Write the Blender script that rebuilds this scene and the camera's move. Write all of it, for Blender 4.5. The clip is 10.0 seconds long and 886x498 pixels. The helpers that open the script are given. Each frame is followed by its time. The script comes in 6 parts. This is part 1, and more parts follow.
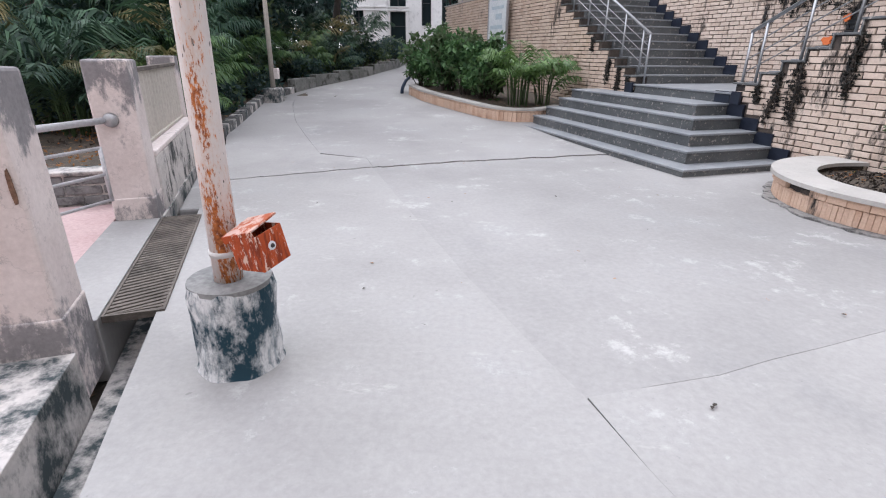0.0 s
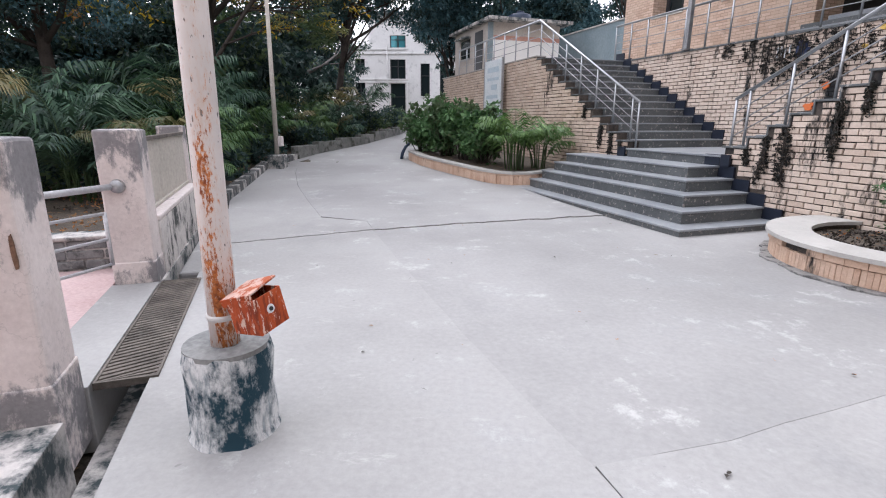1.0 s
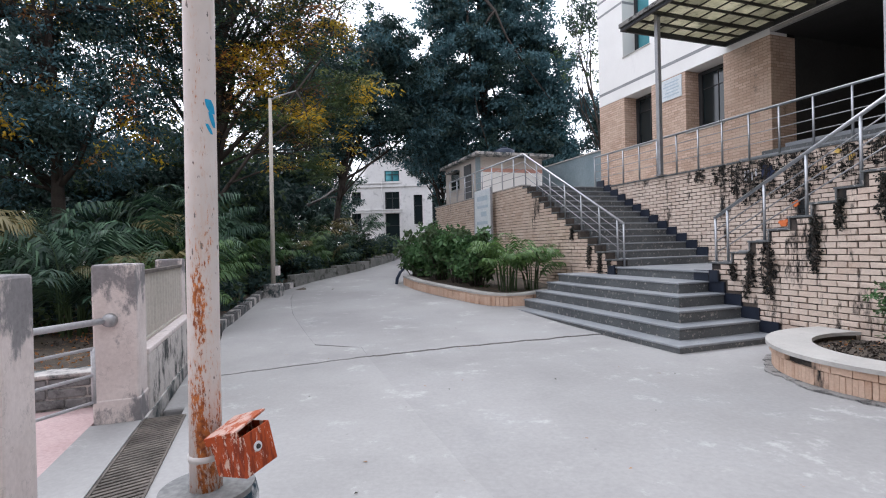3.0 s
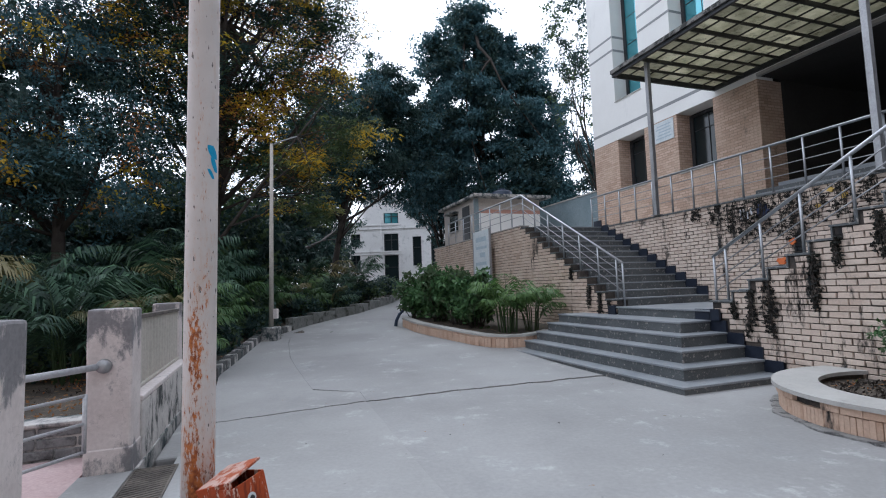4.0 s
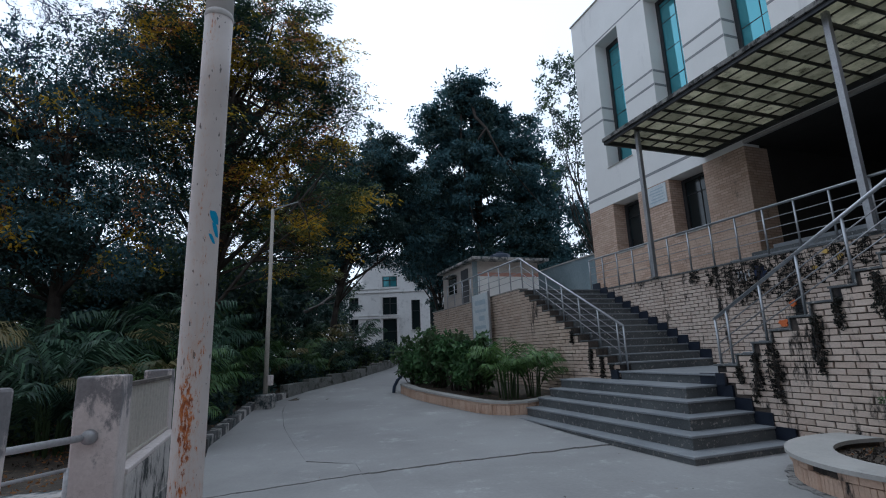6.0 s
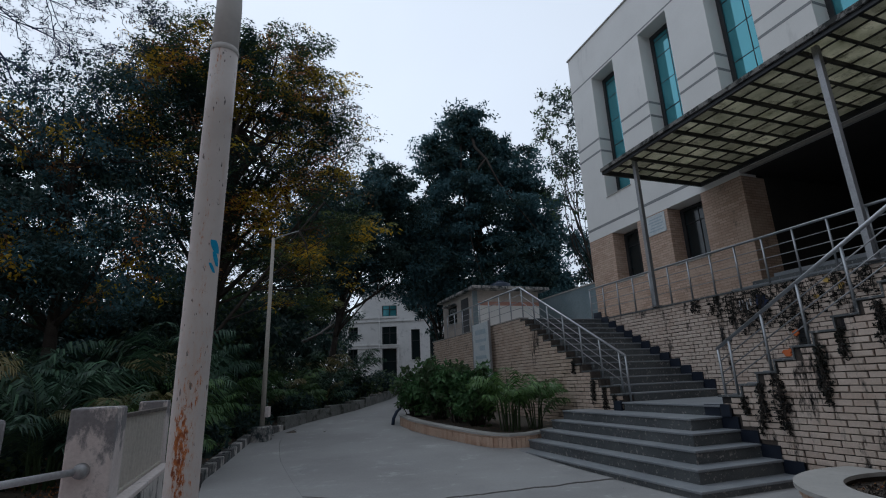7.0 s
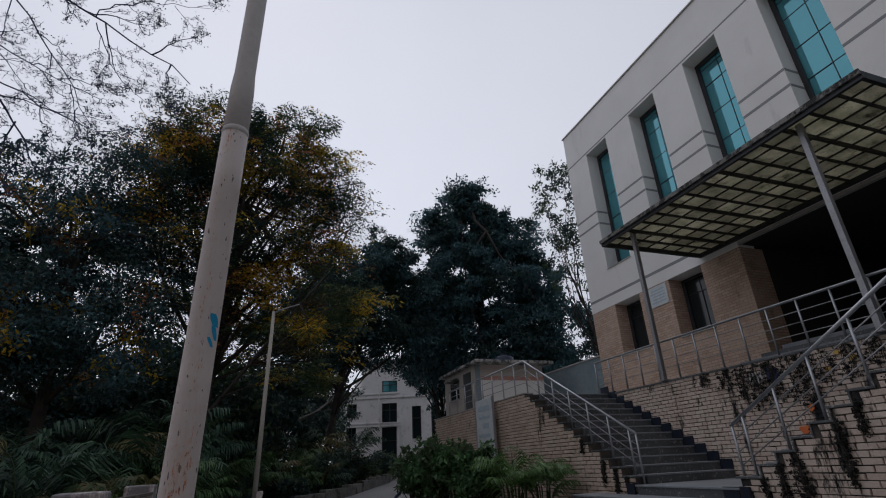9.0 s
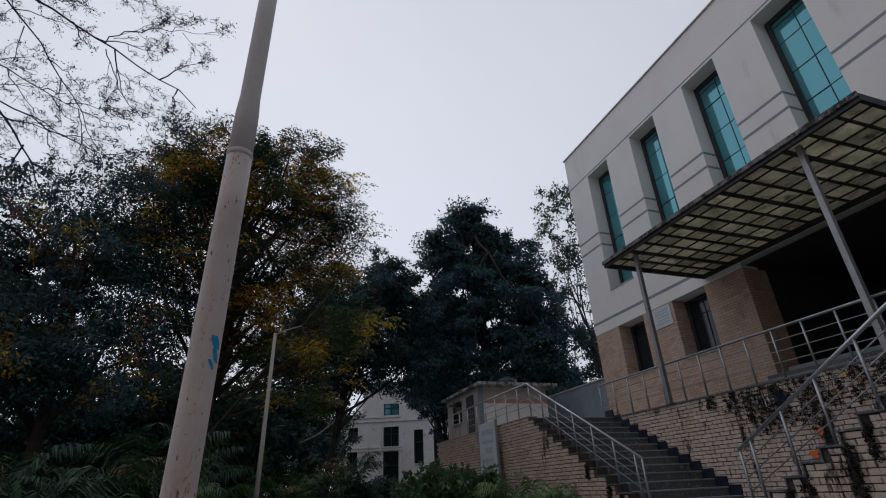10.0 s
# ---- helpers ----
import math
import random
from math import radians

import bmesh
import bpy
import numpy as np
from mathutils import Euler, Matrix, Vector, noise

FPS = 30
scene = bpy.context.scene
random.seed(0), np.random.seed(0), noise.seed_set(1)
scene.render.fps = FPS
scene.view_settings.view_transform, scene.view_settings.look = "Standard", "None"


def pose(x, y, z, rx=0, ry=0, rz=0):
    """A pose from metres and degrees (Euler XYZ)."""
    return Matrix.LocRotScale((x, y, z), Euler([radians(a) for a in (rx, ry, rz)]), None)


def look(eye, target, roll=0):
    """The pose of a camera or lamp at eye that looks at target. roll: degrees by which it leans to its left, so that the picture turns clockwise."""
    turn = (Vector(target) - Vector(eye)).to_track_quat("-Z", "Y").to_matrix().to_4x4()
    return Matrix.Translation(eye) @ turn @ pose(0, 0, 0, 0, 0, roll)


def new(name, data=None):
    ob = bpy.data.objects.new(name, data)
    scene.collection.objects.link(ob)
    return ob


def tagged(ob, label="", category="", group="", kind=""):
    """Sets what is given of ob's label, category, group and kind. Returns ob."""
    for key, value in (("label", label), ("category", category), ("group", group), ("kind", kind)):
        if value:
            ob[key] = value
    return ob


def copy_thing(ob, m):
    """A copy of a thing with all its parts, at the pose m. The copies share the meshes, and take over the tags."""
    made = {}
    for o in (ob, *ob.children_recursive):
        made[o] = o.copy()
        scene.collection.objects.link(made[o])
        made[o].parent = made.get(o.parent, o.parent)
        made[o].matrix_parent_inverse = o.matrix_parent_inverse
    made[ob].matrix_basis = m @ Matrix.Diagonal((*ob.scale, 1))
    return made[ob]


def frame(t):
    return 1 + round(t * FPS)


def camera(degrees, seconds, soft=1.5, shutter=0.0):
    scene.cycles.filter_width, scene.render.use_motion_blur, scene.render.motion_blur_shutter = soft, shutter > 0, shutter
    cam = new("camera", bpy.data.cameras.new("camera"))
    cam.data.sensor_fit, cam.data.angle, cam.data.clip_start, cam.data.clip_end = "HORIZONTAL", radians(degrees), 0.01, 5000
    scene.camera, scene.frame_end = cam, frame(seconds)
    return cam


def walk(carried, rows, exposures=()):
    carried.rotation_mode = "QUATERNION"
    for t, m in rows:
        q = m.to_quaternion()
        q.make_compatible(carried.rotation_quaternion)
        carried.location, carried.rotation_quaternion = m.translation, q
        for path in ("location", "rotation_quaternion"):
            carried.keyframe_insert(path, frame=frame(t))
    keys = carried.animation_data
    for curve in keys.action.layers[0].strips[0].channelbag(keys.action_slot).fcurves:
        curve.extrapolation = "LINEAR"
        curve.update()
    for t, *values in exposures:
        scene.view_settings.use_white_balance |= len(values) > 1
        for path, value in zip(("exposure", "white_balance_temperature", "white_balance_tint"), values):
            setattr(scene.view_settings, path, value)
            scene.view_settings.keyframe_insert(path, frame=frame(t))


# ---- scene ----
cam = camera(83.77, 10.0, soft=1.1)
EYE = 1.42
# seconds, pitch, roll, yaw: the camera only turns, from the ground up to the sky
PATH = [(0.0, -21.6, -0.75, 0.9), (0.5, -20.01, -0.69, 0.86), (1.0, -14.49, -0.31, 0.71), (1.5, -9.73, 0.36, 0.32), (2.0, -5.55, 0.91, 0.08), (2.5, -2.8, 1.19, 0.0), (3.0, -0.26, 1.41, -0.07), (4.5, 6.8, 2.13, -0.19), (5.0, 8.94, 2.19, -0.23), (5.5, 10.4, 2.22, -0.26), (7.0, 15.18, 2.25, -0.25), (7.5, 17.2, 2.31, -0.26), (8.0, 19.64, 2.33, -0.1), (8.5, 21.74, 2.36, -0.05), (9.0, 23.57, 2.47, -0.01), (9.5, 25.13, 2.48, 0.07), (10.0, 26.04, 2.43, 0.26)]
walk(cam, [(t, pose(0, 0, EYE, 90 + p, r, y)) for t, p, r, y in PATH],
     [(0.0, 1.22, 5960, 8), (1.0, 1.22, 5960, 8), (2.5, 1.14, 5950, 7), (3.2, 0.88, 5820, 6), (4.5, 0.28, 5380, 1), (5.5, -0.19, 5230, 0), (7.0, -0.9, 5450, 0), (7.5, -1.15, 5650, 3), (10.0, -1.14, 5850, 7)])

# ---------------------------------------------------------------- light
world = bpy.data.worlds.new("overcast_sky")
scene.world = world
world.use_nodes = True
wn, wl = world.node_tree.nodes, world.node_tree.links
wn.clear()
w_out, w_bg, w_mix = wn.new("ShaderNodeOutputWorld"), wn.new("ShaderNodeBackground"), wn.new("ShaderNodeMixRGB")
w_sky, w_cloud, w_ramp = wn.new("ShaderNodeTexSky"), wn.new("ShaderNodeTexNoise"), wn.new("ShaderNodeValToRGB")
w_sky.sky_type, w_sky.sun_disc = "NISHITA", False
w_sky.sun_elevation, w_sky.sun_rotation = radians(50), radians(335)
w_scale = wn.new("ShaderNodeMixRGB")
w_scale.blend_type, w_scale.inputs[0].default_value, w_scale.inputs[2].default_value = "MULTIPLY", 1.0, (0.1, 0.1, 0.1, 1)
w_cloud.inputs["Scale"].default_value, w_cloud.inputs["Detail"].default_value = 1.6, 5
w_ramp.color_ramp.elements[0].position, w_ramp.color_ramp.elements[1].position = 0.3, 0.75
w_ramp.color_ramp.elements[0].color, w_ramp.color_ramp.elements[1].color = (1.13, 1.06, 1.10, 1), (1.24, 1.17, 1.21, 1)
w_mix.inputs[0].default_value = 0.93
wl.new(w_sky.outputs[0], w_scale.inputs[1])
wl.new(w_cloud.outputs[0], w_ramp.inputs[0])
wl.new(w_scale.outputs[0], w_mix.inputs[1])
wl.new(w_ramp.outputs[0], w_mix.inputs[2])
# the cloud is brighter towards the hidden sun, ahead and to the left, and dimmer behind
w_dir, w_dot, w_span, w_glow = wn.new("ShaderNodeTexCoord"), wn.new("ShaderNodeVectorMath"), wn.new("ShaderNodeMapRange"), wn.new("ShaderNodeMixRGB")
w_dot.operation, w_dot.inputs[1].default_value = "DOT_PRODUCT", (-0.42, 0.85, 0.32)
w_span.inputs[1].default_value, w_span.inputs[2].default_value, w_span.inputs[3].default_value, w_span.inputs[4].default_value = -1.0, 1.0, 0.42, 1.5
w_glow.blend_type, w_glow.inputs[0].default_value = "MULTIPLY", 1.0
wl.new(w_dir.outputs["Generated"], w_dot.inputs[0])
wl.new(w_dot.outputs["Value"], w_span.inputs[0])
wl.new(w_mix.outputs[0], w_glow.inputs[1])
wl.new(w_span.outputs[0], w_glow.inputs[2])
wl.new(w_glow.outputs[0], w_bg.inputs[0])
wl.new(w_bg.outputs[0], w_out.inputs[0])

sun_data = bpy.data.lights.new("sun", "SUN")
sun_data.energy, sun_data.angle, sun_data.color = 0.5, radians(25), (1.0, 0.97, 0.92)
sun = new("sun", sun_data)
sun.matrix_world = look((-7, 15, 22), (0, 0, 0))


# ---------------------------------------------------------------- materials
class Nodes:
    """A small writer of node materials, in world metres."""

    def __init__(self, name):
        self.m = bpy.data.materials.new(name)
        self.m.use_nodes = True
        self.n, self.l = self.m.node_tree.nodes, self.m.node_tree.links
        self.b = self.n["Principled BSDF"]
        self.pos = self.n.new("ShaderNodeNewGeometry").outputs["Position"]

    def scaled(self, sx, sy, sz):
        v = self.n.new("ShaderNodeVectorMath")
        v.operation = "MULTIPLY"
        v.inputs[1].default_value = (sx, sy, sz)
        self.l.new(self.pos, v.inputs[0])
        return v.outputs[0]

    def noise(self, scale, detail=4, rough=0.6, vec=None):
        t = self.n.new("ShaderNodeTexNoise")
        t.inputs["Scale"].default_value, t.inputs["Detail"].default_value, t.inputs["Roughness"].default_value = scale, detail, rough
        self.l.new(vec if vec is not None else self.pos, t.inputs["Vector"])
        return t.outputs["Fac"]

    def ramp(self, fac, lo, hi, c0=(0, 0, 0), c1=(1, 1, 1)):
        r = self.n.new("ShaderNodeValToRGB")
        e = r.color_ramp.elements
        e[0].position, e[1].position = lo, hi
        e[0].color, e[1].color = (*c0, 1), (*c1, 1)
        self.l.new(fac, r.inputs[0])
        return r.outputs[0]

    def mix(self, fac, a, b, mode="MIX"):
        x = self.n.new("ShaderNodeMixRGB")
        x.blend_type = mode
        for sock, val in zip(x.inputs, (fac, a, b)):
            if isinstance(val, (int, float)):
                sock.default_value = val
            elif isinstance(val, tuple):
                sock.default_value = (*val, 1)
            else:
                self.l.new(val, sock)
        return x.outputs[0]

    def bump(self, height, strength, dist):
        b = self.n.new("ShaderNodeBump")
        b.inputs["Strength"].default_value, b.inputs["Distance"].default_value = strength, dist
        self.l.new(height, b.inputs["Height"])
        self.l.new(b.outputs[0], self.b.inputs["Normal"])

    def done(self, colour, rough=0.8, metal=0.0, spec=0.4):
        if isinstance(colour, tuple):
            self.b.inputs["Base Color"].default_value = (*colour, 1)
        else:
            self.l.new(colour, self.b.inputs["Base Color"])
        if isinstance(rough, (int, float)):
            self.b.inputs["Roughness"].default_value = rough
        else:
            self.l.new(rough, self.b.inputs["Roughness"])
        self.b.inputs["Metallic"].default_value = metal
        self.b.inputs["Specular IOR Level"].default_value = spec
        return self.m


def mottled(name, c0, c1, big=0.8, small=14, rough=0.85, bump=0.3, dist=0.004, metal=0.0, spec=0.4, stain=None, amount=(0.55, 0.75), stain_scale=2.0, stretch=1.0, grain=0.35):
    """Two colours at two scales, fine relief, and an optional stain with shapes of its own."""
    k = Nodes(name)
    a = k.ramp(k.noise(big, 4), 0.35, 0.65)
    g = k.noise(small, 5, 0.65)
    col = k.mix(a, c0, c1)
    col = k.mix(grain, col, k.ramp(g, 0.3, 0.75, tuple(x * 0.6 for x in c0), tuple(min(1, x * 1.3) for x in c1)))
    if stain:
        f = k.ramp(k.noise(stain_scale, 6, 0.7, k.scaled(1, 1, stretch)), amount[0], amount[1])
        col = k.mix(f, col, stain)
    k.bump(g, bump, dist)
    return k.done(col, rough, metal, spec)


def concrete_paving():
    k = Nodes("concrete_paving")
    base = k.mix(k.ramp(k.noise(0.35, 5, 0.6), 0.35, 0.68), (0.238, 0.232, 0.226), (0.384, 0.375, 0.366))
    own = k.n.new("ShaderNodeObjectInfo").outputs["Random"]
    base = k.mix(1.0, base, k.ramp(own, 0.0, 1.0, (0.88, 0.88, 0.88), (1.08, 1.08, 1.07)), "MULTIPLY")
    wear = k.ramp(k.noise(1.4, 9, 0.8), 0.57, 0.65)
    base = k.mix(0.55, base, k.mix(wear, base, (0.64, 0.63, 0.61)))
    scuff = k.ramp(k.noise(2.6, 8, 0.8, k.scaled(0.5, 1.4, 1)), 0.60, 0.70)
    base = k.mix(k.mix(1.0, scuff, (0.45, 0.45, 0.45), "MULTIPLY"), base, (0.60, 0.585, 0.56))
    damp = k.ramp(k.noise(0.55, 6, 0.7, k.scaled(1.2, 0.7, 1)), 0.55, 0.70)
    base = k.mix(k.mix(1.0, damp, (0.55, 0.55, 0.55), "MULTIPLY"), base, (0.21, 0.21, 0.212))
    dirt = k.ramp(k.noise(0.7, 7, 0.75), 0.52, 0.78)
    base = k.mix(k.mix(1.0, dirt, (0.6, 0.6, 0.6), "MULTIPLY"), base, (0.20, 0.21, 0.22))
    pits = k.ramp(k.noise(55, 3), 0.66, 0.74)
    base = k.mix(k.mix(1.0, pits, (0.5, 0.5, 0.5), "MULTIPLY"), base, (0.2, 0.2, 0.21))
    spots = k.ramp(k.noise(11, 2, 0.5), 0.755, 0.775)
    base = k.mix(k.mix(1.0, spots, (0.6, 0.6, 0.6), "MULTIPLY"), base, (0.14, 0.135, 0.13))
    fine = k.noise(26, 6, 0.7)
    base = k.mix(0.2, base, k.ramp(fine, 0.3, 0.72, (0.22, 0.22, 0.23), (0.55, 0.55, 0.55)))
    k.bump(k.mix(0.5, fine, wear), 0.12, 0.006)
    return k.done(base, k.ramp(fine, 0.2, 0.9, (0.6,) * 3, (0.9,) * 3), 0, 0.3)


def brick_face(name, tones, mould=(0.56, 0.66), mould_colour=(0.018, 0.02, 0.022), stretch=0.45, patch_scale=1.3):
    """Single bricks: a tone of their own each, grain, and black mould that runs down over many of them."""
    k = Nodes(name)
    inf = k.n.new("ShaderNodeObjectInfo").outputs["Random"]
    isl = k.n.new("ShaderNodeNewGeometry").outputs["Random Per Island"]
    add = k.n.new("ShaderNodeMath")
    add.operation = "ADD"
    k.l.new(inf, add.inputs[0])
    k.l.new(isl, add.inputs[1])
    fr = k.n.new("ShaderNodeMath")
    fr.operation = "FRACT"
    k.l.new(add.outputs[0], fr.inputs[0])
    col = k.mix(fr.outputs[0], tones[0], tones[1])
    col = k.mix(k.ramp(k.noise(2.2, 4), 0.4, 0.7), col, tones[2])
    grain = k.noise(40, 5, 0.7)
    col = k.mix(0.3, col, k.ramp(grain, 0.25, 0.75, tuple(x * 0.55 for x in tones[0]), tuple(min(1, x * 1.25) for x in tones[1])))
    if mould:
        f = k.ramp(k.noise(patch_scale, 7, 0.74, k.scaled(1.6, 1.6, stretch)), *mould)
        col = k.mix(f, col, mould_colour)
    k.bump(grain, 0.5, 0.006)
    return k.done(col, 0.9, 0, 0.25)


def leaf_material(name, tones, glow=0.25, rough=0.5):
    k = Nodes(name)
    isl = k.n.new("ShaderNodeNewGeometry").outputs["Random Per Island"]
    col = k.mix(isl, tones[0], tones[1])
    col = k.mix(k.ramp(k.noise(0.6, 3), 0.42, 0.62), col, tones[2])
    k.done(col, rough, 0, 0.28)
    tr = k.n.new("ShaderNodeBsdfTranslucent")
    k.l.new(col, tr.inputs[0])
    ms = k.n.new("ShaderNodeMixShader")
    ms.inputs[0].default_value = glow
    k.l.new(k.b.outputs[0], ms.inputs[1])
    k.l.new(tr.outputs[0], ms.inputs[2])
    k.l.new(ms.outputs[0], k.n["Material Output"].inputs[0])
    return k.m


def rusty_paint(name, paint, x_mid):
    """Old paint with dark flecks; one ragged run of rust wanders down the tube, widest at its foot."""
    k = Nodes(name)

    def calc(op, a, b=0.0):
        m = k.n.new("ShaderNodeMath")
        m.operation = op
        for sock, val in zip(m.inputs, (a, b)):
            if isinstance(val, (int, float)):
                sock.default_value = val
            else:
                k.l.new(val, sock)
        return m.outputs[0]

    base = k.mix(k.ramp(k.noise(3, 5), 0.35, 0.7), paint, tuple(x * 0.84 for x in paint))
    base = k.mix(k.ramp(k.noise(16, 6, 0.7, k.scaled(1, 1, 0.2)), 0.56, 0.72), base, tuple(x * y for x, y in zip(paint, (0.86, 0.76, 0.68))))
    fleck = k.ramp(k.noise(70, 3, 0.5, k.scaled(1, 1, 0.4)), 0.665, 0.70)
    base = k.mix(fleck, base, (0.13, 0.115, 0.11))
    sep = k.n.new("ShaderNodeSeparateXYZ")
    k.l.new(k.pos, sep.inputs[0])
    high = k.n.new("ShaderNodeMapRange")
    high.inputs[1].default_value, high.inputs[2].default_value, high.inputs[3].default_value, high.inputs[4].default_value = 0.45, 2.3, 0.105, -0.03
    k.l.new(sep.outputs[2], high.inputs[0])
    sway = calc("MULTIPLY", calc("SUBTRACT", k.noise(1.6, 2, 0.5, k.scaled(0, 0, 1)), 0.5), 0.10)
    off = calc("SUBTRACT", calc("SUBTRACT", sep.outputs[0], x_mid), sway)
    near = calc("MULTIPLY", calc("MAXIMUM", calc("SUBTRACT", 1.0, calc("DIVIDE", calc("ABSOLUTE", off), 0.075)), 0.0), 0.13)
    grain = k.mix(0.62, k.noise(26, 3, 0.5, k.scaled(1, 1, 0.10)), k.noise(110, 5, 0.7, k.scaled(1, 1, 0.3)))
    heat = calc("ADD", calc("ADD", grain, near), high.outputs[0])
    halo = k.ramp(heat, 0.60, 0.70)
    base = k.mix(k.mix(1.0, halo, (0.5, 0.5, 0.5), "MULTIPLY"), base, (0.56, 0.34, 0.22))
    rust = k.mix(k.ramp(k.noise(45, 4), 0.35, 0.65), (0.19, 0.045, 0.014), (0.56, 0.185, 0.045))
    base = k.mix(k.ramp(heat, 0.675, 0.715), base, rust)
    k.bump(heat, 0.3, 0.003)
    return k.done(base, 0.6, 0, 0.4)


def streaked(name, c0, c1, patch, run, scale, edge, run_scale, stretch, rug, drip=(0.50, 0.62)):
    """Paint or whitewash with broken patches of a second colour and thin runs down its sides."""
    k = Nodes(name)
    fine = k.noise(45, 6, 0.7)
    col = k.mix(k.ramp(k.noise(4, 5), 0.35, 0.65), c0, c1)
    runs = k.ramp(k.noise(run_scale, 5, 0.7, k.scaled(1, 1, stretch * 0.4)), *drip)
    col = k.mix(k.mix(1.0, runs, (0.75, 0.75, 0.75), "MULTIPLY"), col, run)
    col = k.mix(0.25, col, k.ramp(fine, 0.25, 0.75, tuple(x * 0.4 for x in c0), tuple(min(1, x * 1.3) for x in c1)))
    f = k.ramp(k.noise(scale, 9, rug, k.scaled(1, 1, stretch)), *edge)
    col = k.mix(f, col, patch)
    k.bump(fine, 0.5, 0.005)
    return k.done(col, 0.8, 0, 0.3)


M_CONCRETE = concrete_paving()
M_SOIL = mottled("dry_soil_and_leaves", (0.045, 0.038, 0.03), (0.11, 0.088, 0.068), big=1.5, small=22, bump=0.8, dist=0.02, stain=(0.28, 0.17, 0.09), amount=(0.58, 0.66), stain_scale=9)
M_PLASTER = mottled("weathered_cream_plaster", (0.62, 0.55, 0.53), (0.74, 0.67, 0.65), big=2.2, small=30, bump=0.35, stain=(0.16, 0.165, 0.18), amount=(0.60, 0.72), stain_scale=3.4, stretch=0.6)
M_PLASTER_DARK = mottled("mouldy_plaster", (0.42, 0.40, 0.39), (0.56, 0.53, 0.50), big=2.2, small=26, bump=0.5, stain=(0.04, 0.055, 0.06), amount=(0.43, 0.58), stain_scale=4, stretch=0.7)
def post_plaster():
    """Cream plaster with fine cracks; ragged mould grows at the wet top and foot of a post 1.34 m high."""
    k = Nodes("mould_edged_plaster")
    fine = k.noise(34, 6, 0.7)
    col = k.mix(k.ramp(k.noise(2.2, 4), 0.35, 0.65), (0.60, 0.52, 0.495), (0.74, 0.665, 0.64))
    col = k.mix(0.3, col, k.ramp(fine, 0.3, 0.75, (0.36, 0.32, 0.31), (0.80, 0.74, 0.71)))
    sep = k.n.new("ShaderNodeSeparateXYZ")
    k.l.new(k.pos, sep.inputs[0])
    grown = k.noise(4.2, 9, 0.72, k.scaled(1, 1, 0.6))
    for z0, z1, much in ((0.88, 1.2, 0.19), (0.32, 0.12, 0.17)):
        wet = k.n.new("ShaderNodeMapRange")
        wet.inputs[1].default_value, wet.inputs[2].default_value, wet.inputs[3].default_value, wet.inputs[4].default_value = z0, z1, 0.0, much
        k.l.new(sep.outputs[2], wet.inputs[0])
        add = k.n.new("ShaderNodeMath")
        add.operation = "ADD"
        k.l.new(grown, add.inputs[0])
        k.l.new(wet.outputs[0], add.inputs[1])
        grown = add.outputs[0]
    film = k.ramp(grown, 0.58, 0.67)
    col = k.mix(k.mix(1.0, film, (0.85, 0.85, 0.85), "MULTIPLY"), col, k.mix(fine, (0.07, 0.075, 0.09), (0.24, 0.235, 0.245)))
    vein = k.ramp(k.noise(2.6, 7, 0.6), 0.494, 0.5)
    vein = k.mix(1.0, vein, k.ramp(k.noise(2.6, 7, 0.6), 0.5, 0.506, (1, 1, 1), (0, 0, 0)), "MULTIPLY")
    col = k.mix(k.mix(1.0, vein, (0.25, 0.25, 0.25), "MULTIPLY"), col, (0.12, 0.11, 0.11))
    k.bump(k.mix(0.6, fine, film), 0.4, 0.005)
    return k.done(col, 0.88, 0, 0.3)


M_POST = post_plaster()
M_RUST_SCAR = mottled("brown_bare_plaster", (0.10, 0.055, 0.035), (0.30, 0.17, 0.11), big=12, small=60, bump=0.8, dist=0.01)
M_DRUM = streaked("stained_whitewash", (0.52, 0.53, 0.54), (0.70, 0.70, 0.70), (0.014, 0.042, 0.062), (0.13, 0.18, 0.21), 4.6, (0.46, 0.56), 30, 0.55, 0.72)
M_DRUM_TOP = mottled("grey_cement", (0.13, 0.135, 0.14), (0.25, 0.25, 0.245), big=5, small=40, bump=0.5)
M_POLE = rusty_paint("rusty_white_paint", (0.66, 0.60, 0.575), -0.985)
M_POLE_UP = mottled("dull_grey_paint", (0.56, 0.55, 0.54), (0.66, 0.64, 0.63), big=2, small=30, bump=0.1, grain=0.15)
M_RUST = streaked("red_oxide_rust", (0.46, 0.085, 0.02), (0.33, 0.052, 0.016), (0.62, 0.44, 0.36), (0.10, 0.02, 0.012), 38, (0.545, 0.585), 40, 0.3, 0.72, (0.47, 0.56))
M_GATE_PIPE = mottled("pale_galvanised_pipe", (0.46, 0.46, 0.48), (0.56, 0.56, 0.58), big=3, small=40, rough=0.35, bump=0.05, metal=0.2)
M_RUST_PALE = mottled("peeling_pink_paint", (0.50, 0.32, 0.27), (0.60, 0.43, 0.37), big=8, small=40, bump=0.5, rough=0.7, stain=(0.34, 0.075, 0.025), amount=(0.49, 0.56), stain_scale=20)
M_STEEL = mottled("brushed_steel", (0.36, 0.37, 0.39), (0.46, 0.47, 0.49), big=3, small=60, rough=0.45, bump=0.05, metal=1.0)
M_STEEL_DULL = mottled("dull_galvanised_steel", (0.30, 0.30, 0.31), (0.42, 0.42, 0.43), big=3, small=40, rough=0.5, bump=0.1, metal=0.7)
M_IRON = mottled("dirty_iron", (0.06, 0.053, 0.047), (0.19, 0.165, 0.145), big=4, small=40, rough=0.75, bump=0.4, metal=0.3)
